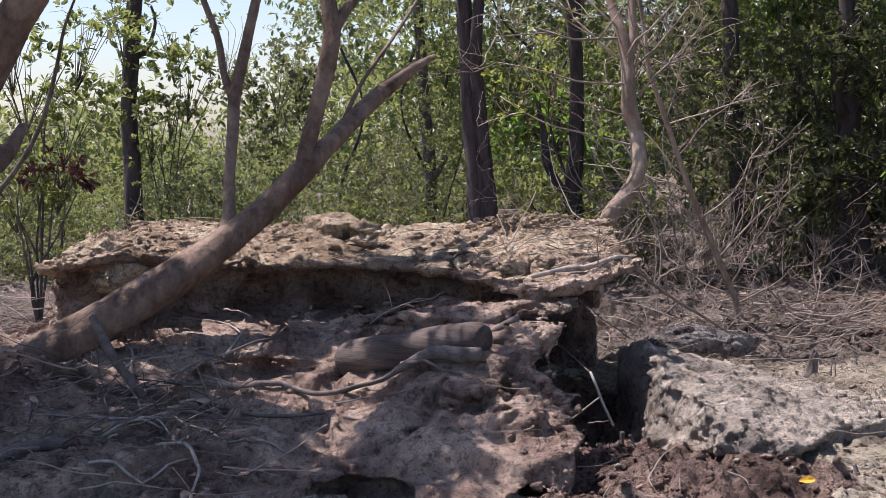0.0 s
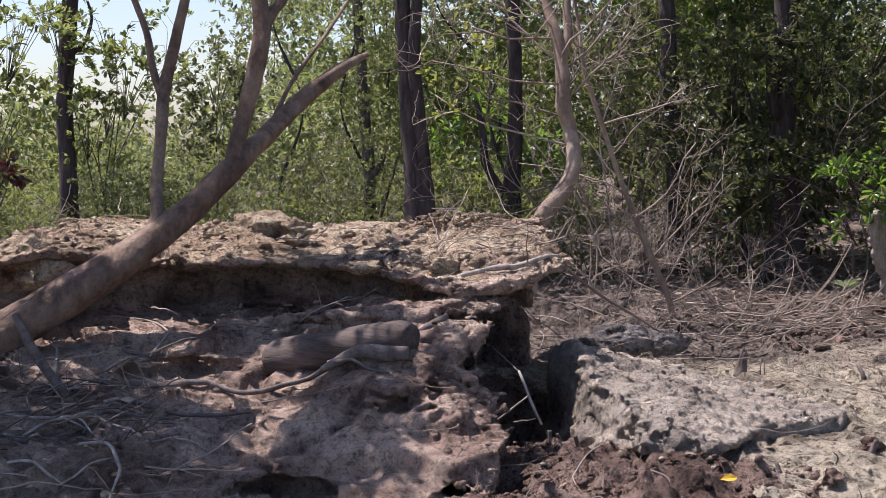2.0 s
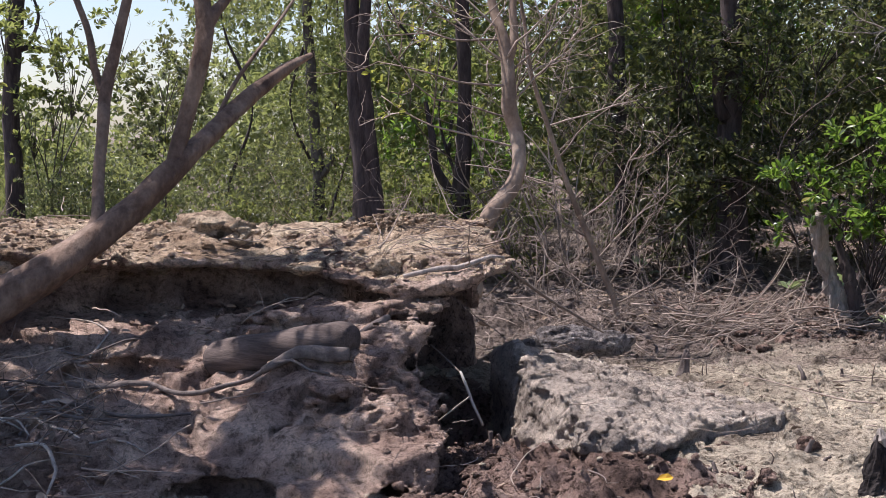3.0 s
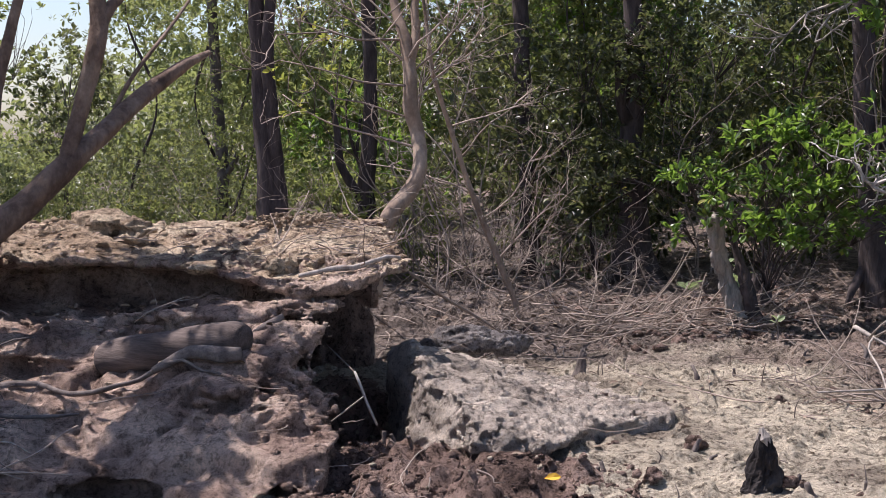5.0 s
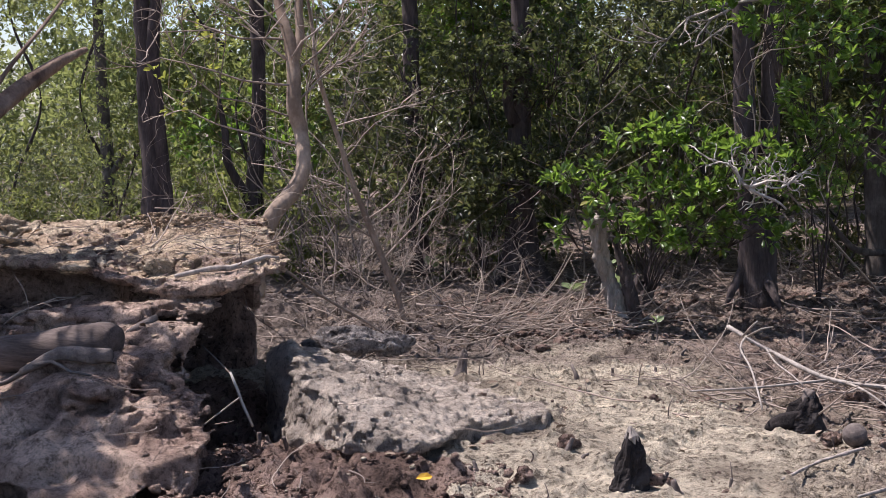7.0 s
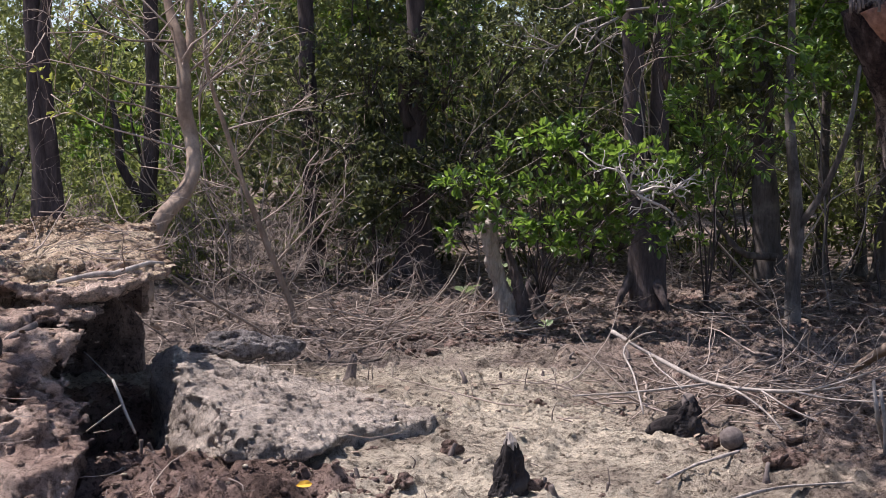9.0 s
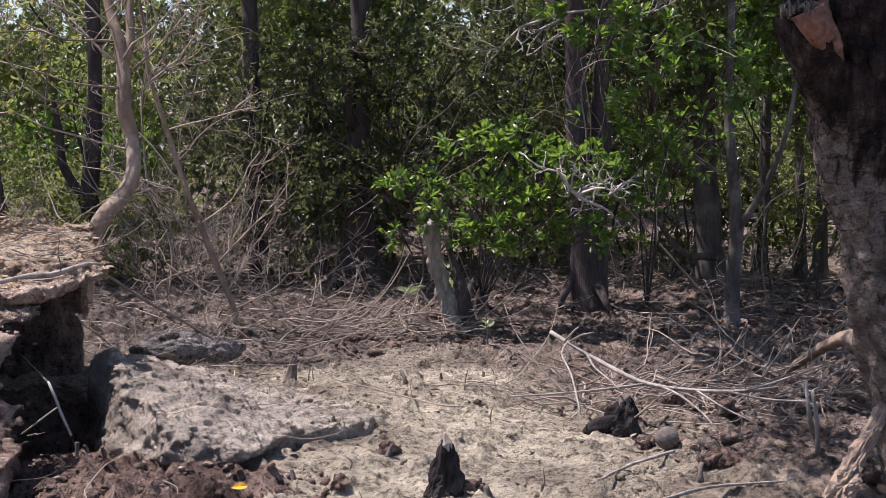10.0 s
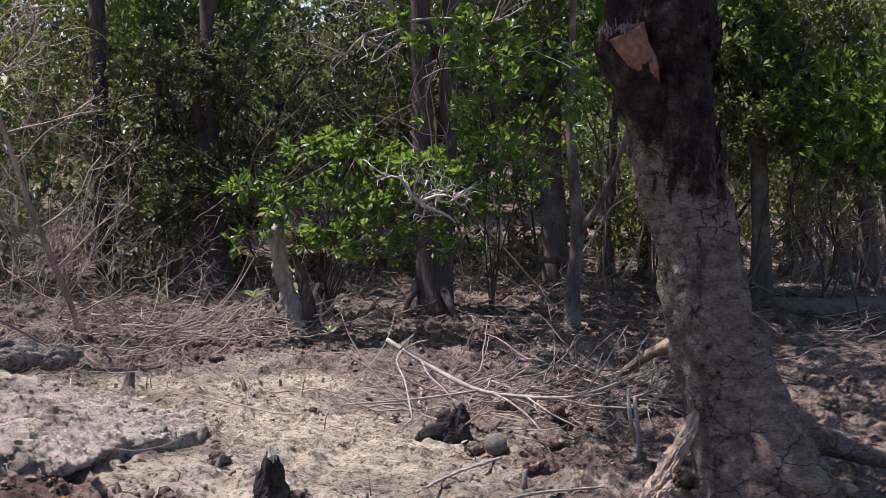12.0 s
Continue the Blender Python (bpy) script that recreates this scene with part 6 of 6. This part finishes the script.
scatter_clods("mud_clods", "loose brown clods of torn earth", [(x, y, z + 0.01) for x, y, z in flat_spots(700, 3, 0.4, 1.7, 4.9, 6.6, lambda x, y, g: x < 0.95 or y < 5.45)], M_EARTH, 7, 0.004, 0.024)


def skin_spots(pool, count, seed, keep):
    g = np.random.default_rng(seed)
    ok = pool[keep(pool)]
    return ok[g.integers(0, len(ok), count)]


scatter_clods("sandy_crumbs", "crumbled dry sand lumps on the mound top", skin_spots(MOUND_V, 1600, 4, lambda p: (p[:, 2] > 0.72) & (p[:, 0] > -2.0)), M_SAND, 8, 0.006, 0.035)
scatter_clods("mound_crumbs", "crumbs of grey mud on the mound", skin_spots(MOUND_V, 1500, 5, lambda p: (p[:, 2] > 0.1) & (p[:, 2] < 0.72) & (p[:, 1] < 6.8)), M_MOUND, 9, 0.006, 0.03)
scatter_clods("slab_crumbs", "crumbs of pale mud on the slab", skin_spots(SLAB_V, 700, 6, lambda p: p[:, 2] > 0.06), M_CRUST, 10, 0.004, 0.016)
heap_rng = np.random.default_rng(12)
scatter_clods("sand_crumbs", "orange crumbs of sand on the heap", [(0.45 + heap_rng.normal(0, 0.13), 7.8 + heap_rng.normal(0, 0.12), surface_z(0.45, 7.8) - 0.02 + 0.05 * heap_rng.random()) for _ in range(500)], M_SAND, 11, 0.006, 0.022)
stone("sand_heap", "small heap of bright crumbly sand on the mound", (0.47, 7.70, 0.83), 0.16, 3.3, (1.2, 0.9, 0.5), M_SAND, "sand heap", "", 4, 0.4)


def litter(name, label, spots, mat, seed, length):
    g = np.random.default_rng(seed)
    n = len(spots)
    a = g.uniform(0, 6.28, n)
    head = np.stack([np.cos(a), np.sin(a), g.normal(0.05, 0.25, n)], 1)
    v, f = leaves(np.array(spots) + np.array([0, 0, 0.012]), head, length, 0.5, seed)
    tagged(new(name, mesh_of(name, v, f, mat, False)), label, "leaf litter", kind="stuff")


litter("leaf_litter", "dry brown fallen leaves on the forest floor", flat_spots(3500, 21, -6, 13, 9.2, 17), M_LITTER, 22, 0.075)
litter("leaf_litter", "a few dry leaves on the mud flat", flat_spots(160, 23, 0.5, 6.5, 4.9, 9.2), M_LITTER, 24, 0.055)
litter("leaf_litter", "dry leaves and chips on the mound", skin_spots(MOUND_V, 700, 25, lambda p: (p[:, 2] > 0.4) & (p[:, 1] < 8.3)), M_LITTER, 26, 0.05)
litter("leaf_litter", "dry leaves among twigs beside the mound", skin_spots(MOUND_V, 500, 27, lambda p: (p[:, 0] < -0.9) & (p[:, 1] < 6.4)), M_LITTER, 28, 0.06)

leaf_root = thing("fallen_leaf", (1.32, 5.07, 0.10), "single yellow leaf lying on the mud", "leaf")
v, f = leaves(np.array([(-0.03, 0, 0.02)]), np.array([(1.0, 0.15, 0.08)]), 0.068, 0.5, 3)
piece("blade", mesh_of("blade", v, f, M_YELLOW, False), leaf_root)


def peg_kind(n):
    g = np.random.default_rng(800 + n)
    h = g.uniform(0.03, 0.08)
    v, f = tube([(0, 0, -0.03), (g.normal(0, 0.006), 0, h * 0.4), (g.normal(0, 0.014), g.normal(0, 0.01), h)], [0.014, 0.009, 0.008], 9, 0.008, 0.8, 25, seed=n)
    return mesh_of("root_peg", v, f, M_LOG)


def thin_peg_kind(n):
    g = np.random.default_rng(900 + n)
    h = g.uniform(0.07, 0.15)
    v, f = tube([(0, 0, -0.03), (g.normal(0, 0.02), 0, h * 0.5), (g.normal(0, 0.03), 0, h)], [0.004, 0.0035, 0.002], 5, 0.02, 0.5, 9, seed=n)
    return mesh_of("root_peg", v, f, M_TWIG_DARK)


PEGS = [peg_kind(n) for n in range(6)] + [thin_peg_kind(n) for n in range(4)]
peg_rng = np.random.default_rng(44)
peg_spots = [(2.21, 7.93, 0.00), (2.77, 7.81, -0.00), (2.97, 7.73, 0.00), (2.82, 6.43, 0.00), (1.57, 5.37, 0.08), (2.09, 5.72, 0.04), (1.74, 4.89, 0.10), (2.26, 4.87, 0.09), (2.50, 4.93, 0.08), (3.29, 7.70, -0.00), (5.45, 8.69, 0.00), (3.60, 8.22, 0.00),
             (2.24, 7.94, 0.00), (1.59, 5.35, 0.08), (1.44, 5.95, 0.02), (1.46, 5.74, 0.04), (3.96, 6.34, 0.00), (4.40, 7.83, 0.00), (2.94, 7.19, 0.00), (2.24, 4.97, 0.09), (4.05, 5.39, 0.00), (5.23, 5.41, 0.00), (6.22, 6.53, 0.00)]
peg_spots += [(p[0], p[1], 0) for p in flat_spots(24, 45, 1.6, 6.2, 5.0, 9.0)] + [(0.75 + peg_rng.normal(0, 0.1), 6.1 + peg_rng.normal(0, 0.12), 0) for _ in range(14)]
for n, (x, y, _) in enumerate(peg_spots):
    ob = new("root_peg", PEGS[peg_rng.integers(0, 6) if n % 3 else peg_rng.integers(6, 10)])
    ob.location = (x, y, on_ground(x, y))
    ob.rotation_euler = (peg_rng.normal(0, 0.15), peg_rng.normal(0, 0.15), peg_rng.uniform(0, 6.28))
    s = peg_rng.uniform(0.7, 1.15)
    ob.scale = (s, s, s)
    tagged(ob, "short breathing root sticking out of the mud", "root", "breathing roots on the flat")


def seedling(at, height, count, length, seed):
    root = thing("seedling", at, "mangrove seedling with pale green leaves", "seedling", "seedlings by the wood")
    v, f = tube([(0, 0, -0.02), (0.01, 0, height * 0.5), (0, 0.005, height)], [0.006, 0.005, 0.004], 6, 0.03, 0.15)
    piece("stem", mesh_of("stem", v, f, M_TWIG_DARK), root)
    g = np.random.default_rng(seed)
    for k in range(count):
        a = k * 2.4 + g.uniform(0, 0.5)
        v, f = leaves(np.array([(0, 0, height * g.uniform(0.75, 1.0))]), np.array([(math.cos(a), math.sin(a), g.uniform(0.2, 0.9))]), length, 0.5, seed + k)
        piece("leaf", mesh_of("leaf", v, f, M_SEED, False), root)


M_SEED = leaf_material("pale_leaf", (0.16, 0.22, 0.10), (0.22, 0.28, 0.14), (0.3, 0.36, 0.2), (0.4, 0.5, 0.2), 0.3)
for at, h, c, ln, sd in (((3.66, 10.82, 0.00), 0.16, 7, 0.13, 1), ((3.83, 10.03, 0.00), 0.3, 9, 0.13, 2), ((3.55, 8.57, 0.00), 0.22, 5, 0.07, 3), ((2.96, 13.07, 0.00), 0.14, 6, 0.12, 4), ((3.83, 10.36, 0.00), 0.4, 6, 0.1, 5)):
    seedling(at, h, c, ln, sd)


# the broken stub of the old tree: bare orange wood and loose fibres
for nm, pts, rad in (("torn_wood", [(3.68, 4.77, 1.74), (3.61, 4.75, 1.84), (3.53, 4.72, 1.93), (3.50, 4.72, 1.98)], [0.02, 0.06, 0.078, 0.08]),):
    v, f = tube(np.array(pts) - np.array(big.location), rad, 30, 0.012, 0.3, 6.0, 2.0, 0.06)
    piece(nm, mesh_of(nm, v, f, M_CUT), big, "bare orange-pink torn wood")
fibre_rng = np.random.default_rng(91)
crest = np.array((3.50, 4.76, 2.00)) - np.array(big.location)
bits = []
for n in range(70):
    p = crest + fibre_rng.normal(0, 1, 3) * np.array([0.055, 0.05, 0.012]) - np.array([0, 0, 0.02])
    bits.append(tube([p - np.array([0, 0, 0.03]), p, p + fibre_rng.normal(0, 0.016, 3) + np.array([0, 0, 0.006])], [0.007, 0.006, 0.002], 4, 0.03, 0.1, seed=n))
v, f = join(bits)
piece("fibre", mesh_of("fibre", v, f, M_LOG), big, "pale frayed wood fibres")
